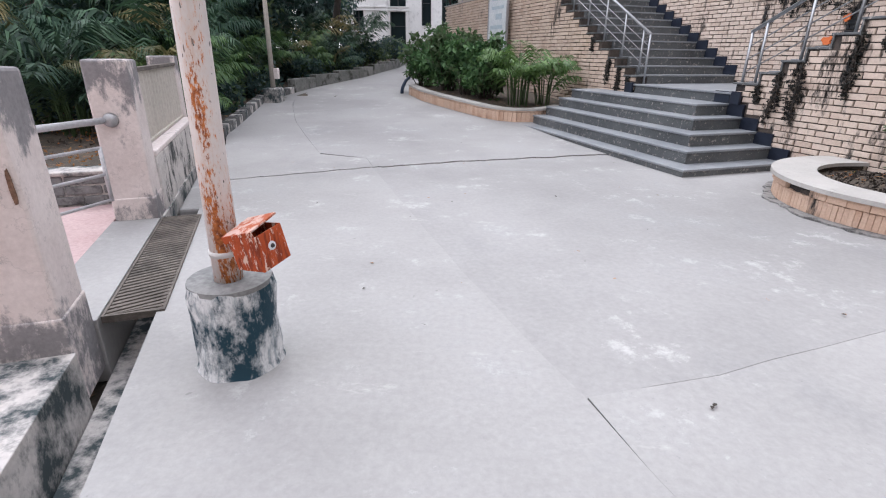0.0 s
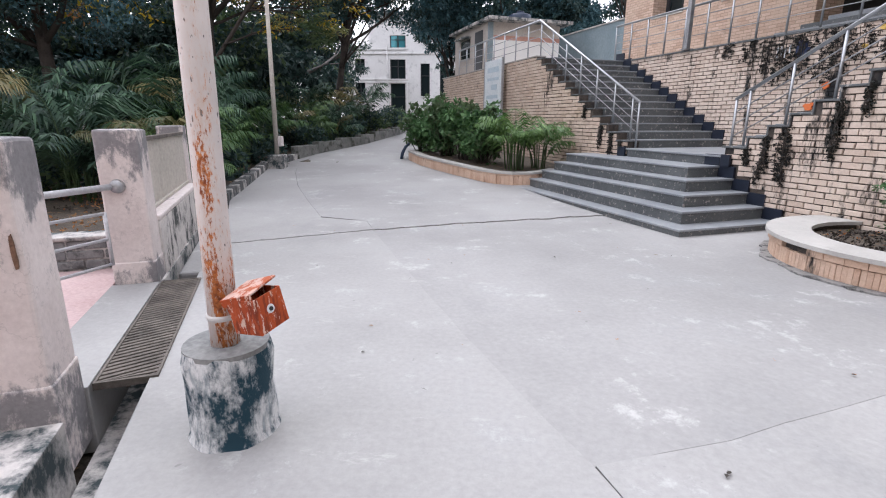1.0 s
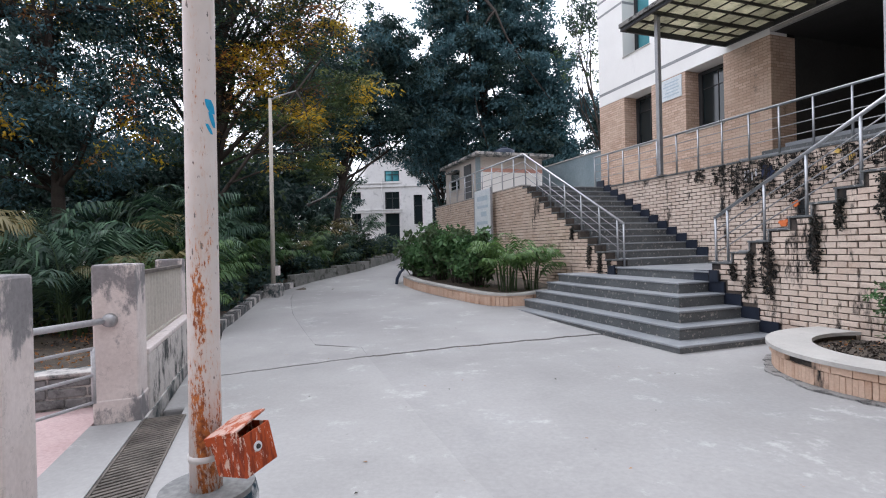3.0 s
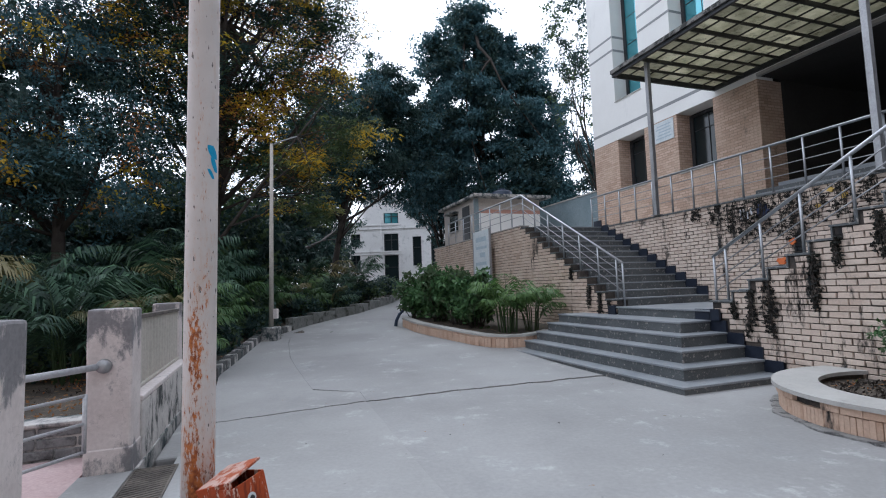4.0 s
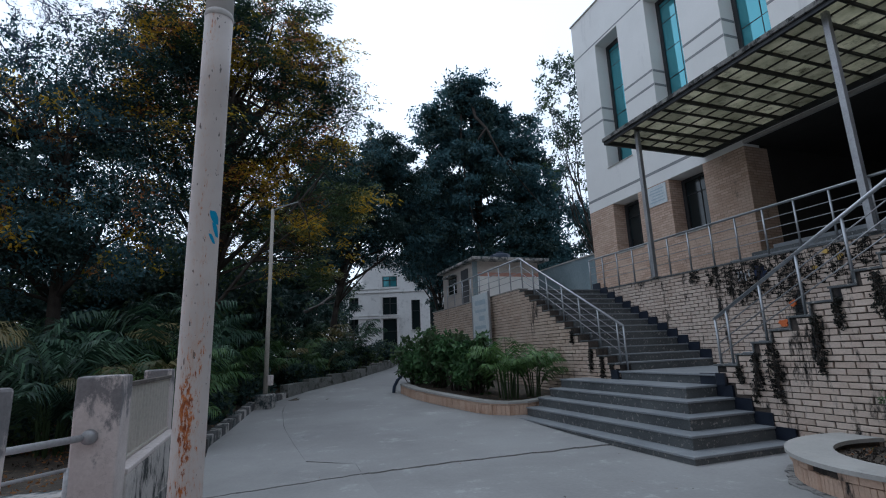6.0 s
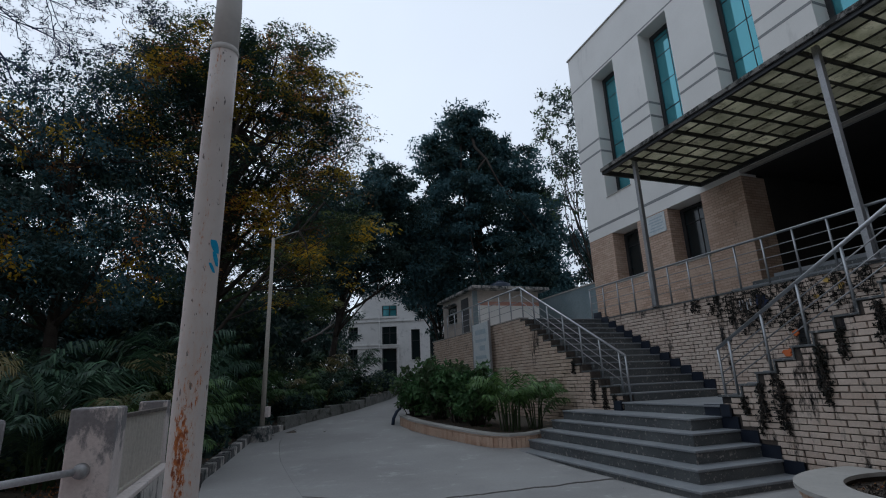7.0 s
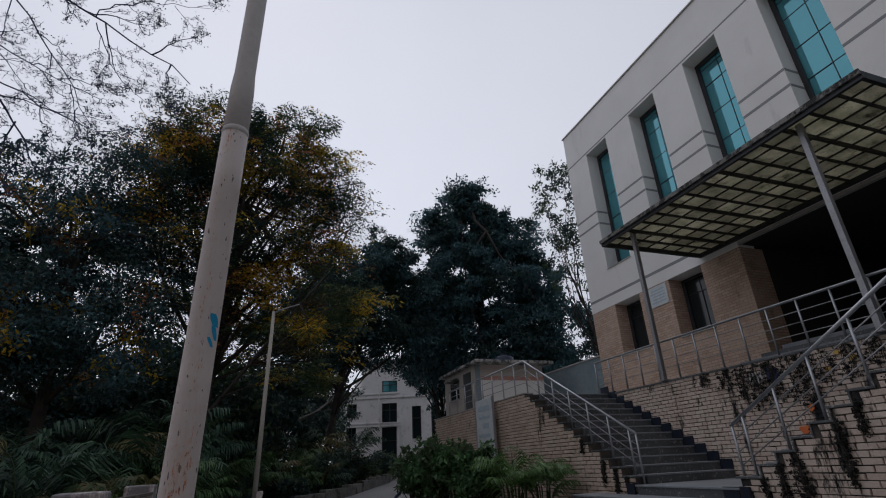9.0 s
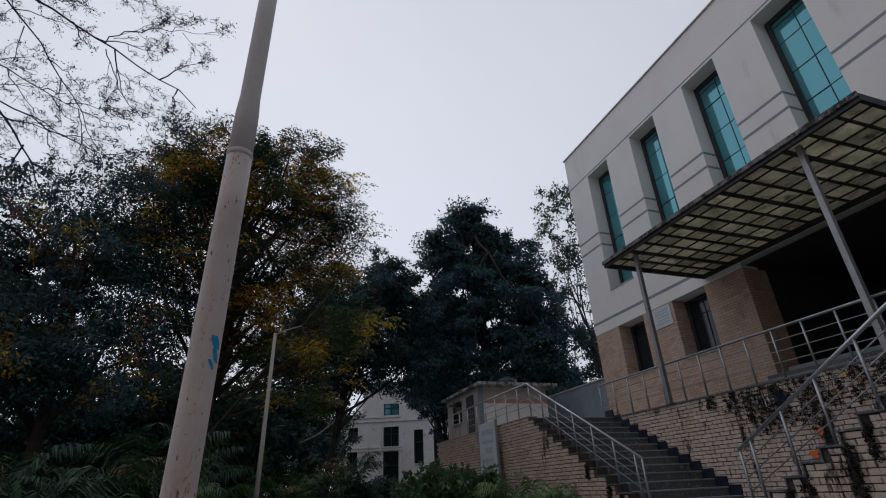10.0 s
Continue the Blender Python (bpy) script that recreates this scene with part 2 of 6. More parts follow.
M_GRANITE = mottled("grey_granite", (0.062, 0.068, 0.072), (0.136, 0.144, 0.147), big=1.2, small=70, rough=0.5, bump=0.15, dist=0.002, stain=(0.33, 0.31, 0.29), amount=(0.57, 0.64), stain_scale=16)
M_GRANITE_TOP = mottled("pale_grey_granite", (0.18, 0.195, 0.213), (0.29, 0.303, 0.318), big=1.2, small=70, rough=0.45, bump=0.15, dist=0.002, stain=(0.36, 0.35, 0.34), amount=(0.58, 0.75), stain_scale=4)
M_BLACK_STONE = mottled("black_skirting_stone", (0.010, 0.014, 0.026), (0.02, 0.026, 0.042), big=3, small=60, rough=0.4, bump=0.1)
BRICK_TONES = ((0.48, 0.37, 0.298), (0.665, 0.556, 0.472), (0.65, 0.556, 0.476))
TAN_TONES = ((0.44, 0.328, 0.252), (0.635, 0.512, 0.42), (0.61, 0.507, 0.422))
M_BRICK = brick_face("buff_brick", BRICK_TONES, (0.54, 0.605))
M_BRICK_CLEAN = brick_face("tan_brick", TAN_TONES, (0.585, 0.67))
M_MORTAR = mottled("dark_mortar", (0.045, 0.038, 0.034), (0.11, 0.09, 0.075), big=2, small=40, bump=0.4, stain=(0.02, 0.02, 0.022), amount=(0.5, 0.62), stain_scale=1.5)
M_TILE = brick_face("terracotta_tile", ((0.42, 0.265, 0.18), (0.61, 0.44, 0.335), (0.58, 0.44, 0.345)), (0.60, 0.70))
M_RIM = mottled("cement_rim", (0.36, 0.345, 0.325), (0.44, 0.425, 0.40), big=2, small=35, bump=0.2, grain=0.18, stain=(0.2, 0.19, 0.18), amount=(0.6, 0.75), stain_scale=5)
M_APRON = mottled("dark_cement_apron", (0.19, 0.185, 0.18), (0.31, 0.30, 0.29), big=3, small=30, bump=0.6, stain=(0.06, 0.06, 0.06), amount=(0.5, 0.6), stain_scale=6)
M_WHITE = mottled("white_exterior_paint", (0.78, 0.765, 0.74), (0.84, 0.825, 0.80), big=0.5, small=20, bump=0.04, grain=0.06, stain=(0.52, 0.51, 0.50), amount=(0.58, 0.8), stain_scale=0.9, stretch=0.25)
# grey that gives the facade grooves their shade by colour
M_GROOVE_SHADE = mottled("grey_groove_shade", (0.25, 0.255, 0.26), (0.31, 0.315, 0.32), grain=0.1)
M_FRAME = mottled("dark_window_frame", (0.02, 0.022, 0.025), (0.04, 0.042, 0.045), rough=0.45, bump=0.05)
# near-black surface colour that carries the shade of the rooms indoors
M_ROOM_SHADE = mottled("room_shade_colour", (0.03, 0.028, 0.026), (0.045, 0.042, 0.04))
M_FASCIA = mottled("beige_cement_fascia", (0.40, 0.38, 0.35), (0.48, 0.46, 0.43), stain=(0.25, 0.24, 0.22), stain_scale=1.5)
M_FENCE = mottled("beige_fence_sheet", (0.44, 0.41, 0.36), (0.52, 0.48, 0.43), big=1.5, small=25, rough=0.6, bump=0.1)
M_PINK = mottled("faded_red_paving", (0.43, 0.30, 0.29), (0.51, 0.39, 0.385), big=1.5, small=30, bump=0.2)
M_BARK = mottled("dark_bark", (0.028, 0.023, 0.02), (0.062, 0.05, 0.042), big=3, small=25, bump=0.8, dist=0.02)
# blue of the lens fringing against the sky, put into the bark colour
M_TWIG = mottled("blue_fringe_twig_bark", (0.035, 0.05, 0.11), (0.06, 0.08, 0.16), big=3, small=25, bump=0.3)
M_LAMP_POLE = mottled("weathered_lamp_pole", (0.45, 0.41, 0.36), (0.55, 0.51, 0.46), big=2, small=25, bump=0.2, stain=(0.25, 0.14, 0.08), amount=(0.62, 0.7), stain_scale=6)
M_LEAF_DARK = leaf_material("deep_green_leaf", ((0.016, 0.038, 0.036), (0.064, 0.108, 0.088), (0.038, 0.07, 0.066)), 0.3)
M_LEAF_MID = leaf_material("mid_green_leaf", ((0.046, 0.0805, 0.0389), (0.121, 0.167, 0.0748), (0.0747, 0.115, 0.0538)), 0.35)
M_LEAF_BLUE = leaf_material("blue_green_leaf", ((0.03, 0.078, 0.09), (0.12, 0.215, 0.235), (0.068, 0.142, 0.162)), 0.3)
M_LEAF_PALE = leaf_material("pale_yellow_leaf", ((0.22, 0.23, 0.08), (0.38, 0.35, 0.12), (0.17, 0.20, 0.08)), 0.35)
M_LEAF_GOLD = leaf_material("golden_leaf", ((0.55, 0.33, 0.02), (0.78, 0.54, 0.07), (0.38, 0.30, 0.03)), 0.5)
M_LEAF_RUSSET = leaf_material("russet_leaf", ((0.32, 0.12, 0.05), (0.48, 0.22, 0.07), (0.20, 0.13, 0.06)), 0.4)
M_PALM = leaf_material("palm_leaflet", ((0.009, 0.024, 0.018), (0.115, 0.20, 0.115), (0.03, 0.062, 0.043)), 0.2, 0.5)
M_PALM_DRY = leaf_material("pale_palm_leaflet", ((0.14, 0.12, 0.05), (0.26, 0.22, 0.10), (0.09, 0.095, 0.04)))
M_PALM_KERB = leaf_material("fresh_palm_leaflet", ((0.03, 0.075, 0.03), (0.135, 0.217, 0.0675), (0.06, 0.117, 0.042)), 0.2, 0.55)
M_PALM_BRIGHT = leaf_material("bright_palm_leaflet", ((0.05, 0.11, 0.03), (0.16, 0.26, 0.08), (0.09, 0.165, 0.05)))
M_CREEPER = leaf_material("dry_black_creeper", ((0.012, 0.012, 0.012), (0.03, 0.03, 0.028), (0.02, 0.022, 0.018)), 0.05)
M_SHRUB = leaf_material("shrub_leaf", ((0.036, 0.09, 0.036), (0.132, 0.24, 0.09), (0.066, 0.144, 0.054)))
M_BLUE_PAINT = mottled("blue_paint_mark", (0.02, 0.30, 0.55), (0.05, 0.36, 0.60), small=60)
M_ORANGE = mottled("orange_paint_mark", (0.75, 0.20, 0.06), (0.62, 0.16, 0.05), small=60)
M_GARDEN_STONE = mottled("grey_walling_stone", (0.13, 0.135, 0.14), (0.24, 0.24, 0.24), big=5, small=30, bump=0.6, stain=(0.05, 0.05, 0.05), amount=(0.52, 0.66), stain_scale=7)
M_FENCE_WALL = mottled("mould_streaked_plaster", (0.48, 0.45, 0.43), (0.64, 0.60, 0.57), big=2.2, small=26, bump=0.5, stain=(0.045, 0.05, 0.05), amount=(0.50, 0.60), stain_scale=4.5, stretch=0.5)
M_YELLOW = mottled("yellow_paint_mark", (0.66, 0.46, 0.13), (0.55, 0.36, 0.10), small=60)
M_CHALK = mottled("chalky_white_paint", (0.62, 0.64, 0.68), (0.72, 0.73, 0.76), small=60)
M_NAVY = mottled("navy_paint_smear", (0.02, 0.03, 0.075), (0.045, 0.06, 0.12), small=30)
M_SIGN = mottled("faded_notice_print", (0.55, 0.60, 0.63), (0.66, 0.69, 0.70), big=4, small=20, rough=0.5, bump=0.05)
M_SIGN_INK = mottled("faded_blue_print", (0.36, 0.45, 0.52), (0.45, 0.53, 0.58), rough=0.5)
M_TANK = mottled("black_blue_plastic", (0.02, 0.03, 0.06), (0.03, 0.05, 0.09), rough=0.4)
M_SHEET = mottled("blue_grey_sheet", (0.17, 0.225, 0.25), (0.25, 0.305, 0.33), big=1, small=15, rough=0.6)
M_FAR_WALL = mottled("far_white_wall", (0.68, 0.67, 0.66), (0.76, 0.75, 0.74), big=0.4, small=6, grain=0.12, stain=(0.36, 0.36, 0.36), amount=(0.55, 0.8))
M_RED_BAND = mottled("red_oxide_band", (0.46, 0.25, 0.20), (0.54, 0.31, 0.25))
M_CREAM = mottled("cream_wall_paint", (0.46, 0.41, 0.37), (0.55, 0.50, 0.45), big=0.8, small=20, stain=(0.4, 0.36, 0.32), amount=(0.6, 0.8))


def glass_material(name, tint, rough=0.04, metal=0.55, coat=0.6):
    k = Nodes(name)
    k.b.inputs["Coat Weight"].default_value = coat
    k.bump(k.noise(0.7, 2), 0.06, 0.05)
    return k.done(k.mix(k.noise(0.5, 3), tint, tuple(x * 1.4 for x in tint)), rough, metal, 0.5)


M_TEAL_GLASS = glass_material("teal_mirror_glass", (0.095, 0.315, 0.365))
M_DARK_GLASS = glass_material("dark_glass", (0.012, 0.018, 0.02), 0.12, 0.0, 0.0)


def panel_material():
    k = Nodes("dirty_translucent_panel")
    col = k.mix(k.ramp(k.noise(2.5, 6, 0.7), 0.4, 0.7), (0.72, 0.69, 0.58), (0.43, 0.42, 0.32))
    own = k.n.new("ShaderNodeObjectInfo").outputs["Random"]
    col = k.mix(1.0, col, k.ramp(own, 0.0, 1.0, (0.72, 0.72, 0.70), (1.1, 1.1, 1.08)), "MULTIPLY")
    col = k.mix(k.ramp(k.noise(4, 8, 0.75), 0.52, 0.70), col, (0.10, 0.095, 0.06))
    k.done(col, 0.5, 0, 0.4)
    tr = k.n.new("ShaderNodeBsdfTranslucent")
    k.l.new(col, tr.inputs[0])
    ms = k.n.new("ShaderNodeMixShader")
    ms.inputs[0].default_value = 0.6
    k.l.new(k.b.outputs[0], ms.inputs[1])
    k.l.new(tr.outputs[0], ms.inputs[2])
    k.l.new(ms.outputs[0], k.n["Material Output"].inputs[0])
    return k.m


M_PANEL = panel_material()
M_CANOPY_EDGE = mottled("weathered_canopy_edge", (0.10, 0.095, 0.085), (0.26, 0.25, 0.235), big=3, small=30, rough=0.7, bump=0.4, stain=(0.02, 0.02, 0.018), amount=(0.48, 0.56), stain_scale=5)
M_CANOPY_STEEL = mottled("dark_canopy_steel", (0.03, 0.03, 0.028), (0.06, 0.056, 0.05), big=4, small=40, rough=0.6, bump=0.2)


# ---------------------------------------------------------------- building helpers
def thing(name, label, category, m=None, group="", kind=""):
    """An Empty that parents the parts of one thing."""
    ob = new(name)
    ob.empty_display_size = 0.1
    ob.matrix_world = m if m is not None else Matrix()
    return tagged(ob, label, category, group, kind)


def part(name, bm, material, parent, label="", kind="", smooth=False):
    """One mesh object from a bmesh (or a ready mesh), under its thing."""
    if isinstance(bm, bpy.types.Mesh):
        me = bm
    else:
        me = bpy.data.meshes.new(name)
        bmesh.ops.recalc_face_normals(bm, faces=bm.faces)
        bm.to_mesh(me)
        bm.free()
        for mt in (material if isinstance(material, (list, tuple)) else [material]):
            me.materials.append(mt)
        if smooth:
            for p in me.polygons:
                p.use_smooth = True
    ob = new(name, me)
    ob.parent = parent
    if kind or label:
        tagged(ob, label, "", "", kind)
    return ob


def box(x0, x1, y0, y1, z0, z1, bevel=0.0, bm=None, m=None):
    bm = bm or bmesh.new()
    vs = [bm.verts.new((x, y, z)) for z in (z0, z1) for y in (y0, y1) for x in (x0, x1)]
    if m is not None:
        for v in vs:
            v.co = m @ v.co
    fs = [bm.faces.new([vs[i] for i in q]) for q in ((0, 2, 3, 1), (4, 5, 7, 6), (0, 1, 5, 4), (2, 6, 7, 3), (0, 4, 6, 2), (1, 3, 7, 5))]
    if bevel:
        es = list({e for f in fs for e in f.edges})
        bmesh.ops.bevel(bm, geom=es, offset=bevel, segments=2, affect="EDGES", profile=0.5)
    return bm


def tube(pts, radii, n=10, bm=None, cap=True):
    """A round tube along points; one radius, or one for each point."""
    bm = bm or bmesh.new()
    pts = [Vector(p) for p in pts]
    if isinstance(radii, (int, float)):
        radii = [radii] * len(pts)
    rings = []
    for i, p in enumerate(pts):
        d = (pts[min(i + 1, len(pts) - 1)] - pts[max(i - 1, 0)]).normalized()
        side = d.orthogonal().normalized() if abs(d.z) > 0.99 else d.cross(Vector((0, 0, 1))).normalized()
        up = side.cross(d)
        rings.append([bm.verts.new(p + radii[i] * (math.cos(k * math.tau / n) * side + math.sin(k * math.tau / n) * up)) for k in range(n)])
    for a, b in zip(rings, rings[1:]):
        for k in range(n):
            bm.faces.new((a[k], a[(k + 1) % n], b[(k + 1) % n], b[k]))
    if cap:
        bm.faces.new(rings[0][::-1])
        bm.faces.new(rings[-1])
    return bm


def prism(outline, z0, z1, bm=None):
    """A flat outline (x, y) pulled up from z0 to z1."""
    bm = bm or bmesh.new()
    lo, hi = ([bm.verts.new((x, y, z)) for x, y in outline] for z in (z0, z1))
    bm.faces.new(lo[::-1])
    bm.faces.new(hi)
    for i in range(len(outline)):
        j = (i + 1) % len(outline)
        bm.faces.new((lo[i], lo[j], hi[j], hi[i]))
    return bm


def fast_mesh(name, verts, faces_n, material, slots=None):
    """A mesh from arrays: verts (n, 3), faces of equal size as an index array (m, k)."""
    me = bpy.data.meshes.new(name)
    verts, faces_n = np.asarray(verts, np.float32), np.asarray(faces_n, np.int32)
    m, k = faces_n.shape
    me.vertices.add(len(verts))
    me.vertices.foreach_set("co", verts.ravel())
    me.loops.add(m * k)
    me.loops.foreach_set("vertex_index", faces_n.ravel())
    me.polygons.add(m)
    me.polygons.foreach_set("loop_start", np.arange(0, m * k, k, dtype=np.int32))
    for mt in (material if isinstance(material, (list, tuple)) else [material]):
        me.materials.append(mt)
    if slots is not None:
        me.polygons.foreach_set("material_index", np.asarray(slots, np.int32))
    me.update(calc_edges=True)
    me.validate()
    return me


# local frame of the stairs and the building: x towards the building, y along it and away, origin at the lowest step's corner
MF = pose(2.95, 6.2, 0, 0, 0, 19.3)


def soft_plus(u):
    return (math.sqrt(u * u + 1) + u) / 2


def ground_z(y):
    """The road is level at first, then climbs gently to the far building."""
    return 0.06 * soft_plus(y - 9) - 0.025 * soft_plus(y - 26) - 0.035 * soft_plus(y - 45) - 0.0033


# ---------------------------------------------------------------- ground and road
def drain_x(y):
    """Right-hand edge of the roadside drain."""
    return -1.66 - 0.352 * (y - 2.43)


KERB_Y = (8.0, 8.8, 10.2, 12.9, 14.5, 16.0, 18.8, 23.0, 30.0, 46.0)
KERB_X = (-3.62, -3.95, -4.19, -4.66, -4.40, -4.10, -3.12, -2.23, -1.7, -1.7)


def road_left(y):
    return drain_x(y) if y < 8 else float(np.interp(y, KERB_Y, KERB_X))


def build_ground():
    xs = sorted(set([-2500, -600, -150, -60, -30, -18, -12, -9, -7] + [round(-6 + 0.12 * i, 3) for i in range(51)] + [1, 3, 6, 10, 20, 40, 100, 400, 2500]))
    ys = sorted(set([-2500, -500, -100, -30, -10] + [round(-5 + 0.15 * i, 3) for i in range(95)] + [10, 12, 14, 17, 20, 23, 26, 30, 35, 40, 45, 55, 70, 120, 400, 2500]))
    bm = bmesh.new()
    rows = []
    for y in ys:
        row = []
        for x in xs:
            z = ground_z(min(y, 60)) - 0.03
            if y < 8.1 and abs(x - (drain_x(y) - 0.2)) < 0.42:
                z = -0.42
            elif -9 < x < -1 and y < 5.1:
                z = -0.06
            elif -9 < x < -3 and y < 30:
                z += 0.05 * noise.noise((x * 0.9, y * 0.9, 0)) + (0.1 if x < road_left(y) - 0.6 else 0)
            row.append(bm.verts.new((x, y, z)))
        rows.append(row)
    for r, q in zip(rows, rows[1:]):
        for i in range(len(xs) - 1):
            bm.faces.new((r[i], r[i + 1], q[i + 1], q[i]))
    ob = part("ground", bm, M_SOIL, None, smooth=True)
    tagged(ob, "dry brown soil with fallen leaves", "ground", kind="structure")


build_ground()


def jitter(pts, step, size, seed):
    """A line of points, cut into short pieces and shaken a little, like a crack."""
    rnd = random.Random(seed)
    out = []
    for (x0, y0), (x1, y1) in zip(pts, pts[1:]):
        n = max(1, int(math.hypot(x1 - x0, y1 - y0) / step))
        out += [(x0 + (x1 - x0) * i / n + rnd.uniform(-size, size), y0 + (y1 - y0) * i / n + rnd.uniform(-size, size)) for i in range(n)]
    return out + [pts[-1]]


CRACK_X = (-3.3, -2.57, -1.75, -1.02, 0.1, 2.32, 12.0)
CRACK_Y = (5.36, 5.71, 6.1, 6.51, 6.96, 7.67, 10.4)


def crack_y(x):
    return float(np.interp(x, CRACK_X, CRACK_Y)) + 0.06 * noise.noise((x * 3, 0, 3)) + 0.035 * noise.noise((x * 11, 0, 5)) + 0.015 * noise.noise((x * 37, 0, 9))


def build_road():
    road = thing("road", "pale worn concrete paving in large cracked slabs", "road", kind="structure")
    gap, hair = 0.011, 0.003
    long_joint = jitter([(-1.02, 6.5), (-0.56, 5.14), (-0.15, 3.91), (0.24, 2.81), (0.63, 1.82)], 0.3, 0.008, 1)
    long_near = jitter([(0.63, 1.82), (1.6, -1.0), (4.0, -8.0)], 0.4, 0.008, 2)
    cross = jitter([(0.63, 1.82), (1.32, 2.02), (2.35, 2.42), (12, 6.0)], 0.3, 0.006, 3)
    crack = [(x, crack_y(x)) for x in np.arange(-2.8, 12.01, 0.06)]
    xl = [c for c in crack if c[0] <= -1.03]
    xr = [c for c in crack if c[0] >= -0.98]
    left_edge = [(drain_x(y), y) for y in np.arange(-8, 5.6, 0.4)]
    # slab between drain and long joint
    out = left_edge + [(x, y - gap) for x, y in xl if x > drain_x(5.6) + 0.02] + [(x - hair, y) for x, y in long_joint] + [(x - hair, y) for x, y in long_near[1:]]
    part("slab", prism(out, -0.5, 0.0), M_CONCRETE, road)
    out = [(x, y + hair) for x, y in cross[1:]] + [(12, 10.3)] + [(x, y - gap) for x, y in xr[::-1]] + [(x + hair, y) for x, y in long_joint]
    part("slab", prism(out, -0.3, -0.009), M_CONCRETE, road)
    out = [(x + hair, y) for x, y in long_near] + [(12, -8), (12, 5.9)] + [(x, y - hair) for x, y in cross[::-1][1:-1]]
    part("slab", prism(out, -0.3, -0.006), M_CONCRETE, road)
    # far slabs climb with the ground
    jy, jx = (6.4, 6.52, 7.16, 7.23, 10.4, 12.4, 14.0, 46), (-1.0, -1.02, -1.22, -1.88, -3.19, -3.84, -4.2, -1.5)

    def loft(name, lo, hi, y_end, cols, rows, z, foot=None):
        bm = bmesh.new()
        grid = []
        for i in range(cols + 1):
            s, y0 = i / cols, 6.5
            for _ in range(12):
                x = (lo(y0) if foot is None else foot) * (1 - s) + hi(y0) * s
                y0 = crack_y(x) + gap
            line = []
            for j in range(rows + 1):
                y = y0 + (y_end - y0) * (j / rows) ** 1.4
                line.append(bm.verts.new((lo(y) + (hi(y) - lo(y)) * s if j else x, y, ground_z(y) + z)))
            grid.append(line)
        for a, b in zip(grid, grid[1:]):
            for j in range(rows):
                bm.faces.new((a[j], b[j], b[j + 1], a[j + 1]))
        bmesh.ops.recalc_face_normals(bm, faces=bm.faces)
        r = bmesh.ops.extrude_face_region(bm, geom=bm.faces[:])
        for v in r["geom"]:
            if isinstance(v, bmesh.types.BMVert):
                v.co.z -= 0.12
        part(name, bm, M_CONCRETE, road)

    def x_joint(y):
        return float(np.interp(y, jy, jx))

    loft("slab", road_left, lambda y: x_joint(y) - hair, 13.6, 36, 30, 0.004)
    loft("slab", lambda y: x_joint(y) + hair if y < 13.6 else road_left(y), lambda y: 12.0, 46, 220, 60, 0.0, -1.02 + hair)


build_road()


# ---------------------------------------------------------------- brick work
def brick_mesh(length, height, depth, seed):
    """One rough brick, its face towards -x, its middle at the face."""
    rnd = random.Random(seed)
    bm = box(-depth, 0.05, -length / 2, length / 2, -height / 2, height / 2)
    for v in bm.verts:
        if v.co.x < 0:
            v.co.y += rnd.uniform(-0.006, 0.006)
            v.co.z += rnd.uniform(-0.005, 0.005)
            v.co.x += rnd.uniform(-0.004, 0.006)
    es = [e for e in bm.edges if e.verts[0].co.x < 0.02 and e.verts[1].co.x < 0.02]
    bmesh.ops.bevel(bm, geom=es, offset=0.005, segments=1, affect="EDGES")
    return bm


COURSE, BRICK_L, MORTAR = 0.08, 0.24, 0.013


def lay_bricks(parent, face_b, a0, a1, z0, top, bottom, material, near, seed):
    """Running bond on a wall that faces -x of the local frame. top(a), bottom(a) bound it; bricks in the stretch near are parts, the rest one joined part."""
    rnd = random.Random(seed)
    kinds = [brick_mesh(BRICK_L - MORTAR, COURSE - MORTAR, d, i) for i, d in enumerate((0.017, 0.021, 0.027, 0.019))]
    halves = [brick_mesh(BRICK_L / 2 - MORTAR, COURSE - MORTAR, d, i + 9) for i, d in enumerate((0.014, 0.024))]
    meshes = []
    for bm in kinds + halves:
        me = bpy.data.meshes.new("brick")
        bm.to_mesh(me)
        bm.free()
        me.materials.append(material)
        meshes.append(me)
    verts, faces, count = [], [], 0
    z, row = z0 + COURSE / 2, 0
    while z < 3.2:
        a = a0 + (BRICK_L / 2 if row % 2 else 0) + BRICK_L / 2
        spots = [(a + BRICK_L * i, 0) for i in range(int((a1 - a0) / BRICK_L) + 1)]
        for c, _ in spots:
            if c + BRICK_L / 2 > a1 + 0.02:
                continue

            def fits(p, half):
                return all(bottom(q) <= z - 0.02 and z + COURSE * 0.45 <= top(q) for q in (p - half, p + half))

            if fits(c, BRICK_L * 0.49):
                options = [(c, rnd.randrange(4))]
            else:
                options = [(q, 4 + rnd.randrange(2)) for q in (c - BRICK_L / 4, c + BRICK_L / 4) if fits(q, BRICK_L * 0.24)]
            for q, k in options:
                if near[0] < q < near[1] and count < 300:
                    ob = new("brick", meshes[k])
                    ob.parent = parent
                    ob.location = (face_b, q, z)
                    count += 1
                else:
                    me, base = meshes[k], len(verts)
                    verts += [(v.co.x + face_b, v.co.y + q, v.co.z + z) for v in me.vertices]
                    faces += [[base + i for i in p.vertices] for p in me.polygons]
        z += COURSE
        row += 1
    if verts:
        me = bpy.data.meshes.new("brickwork")
        me.from_pydata(verts, [], faces)
        me.materials.append(material)
        ob = part("brickwork", me, None, parent, kind="stuff")


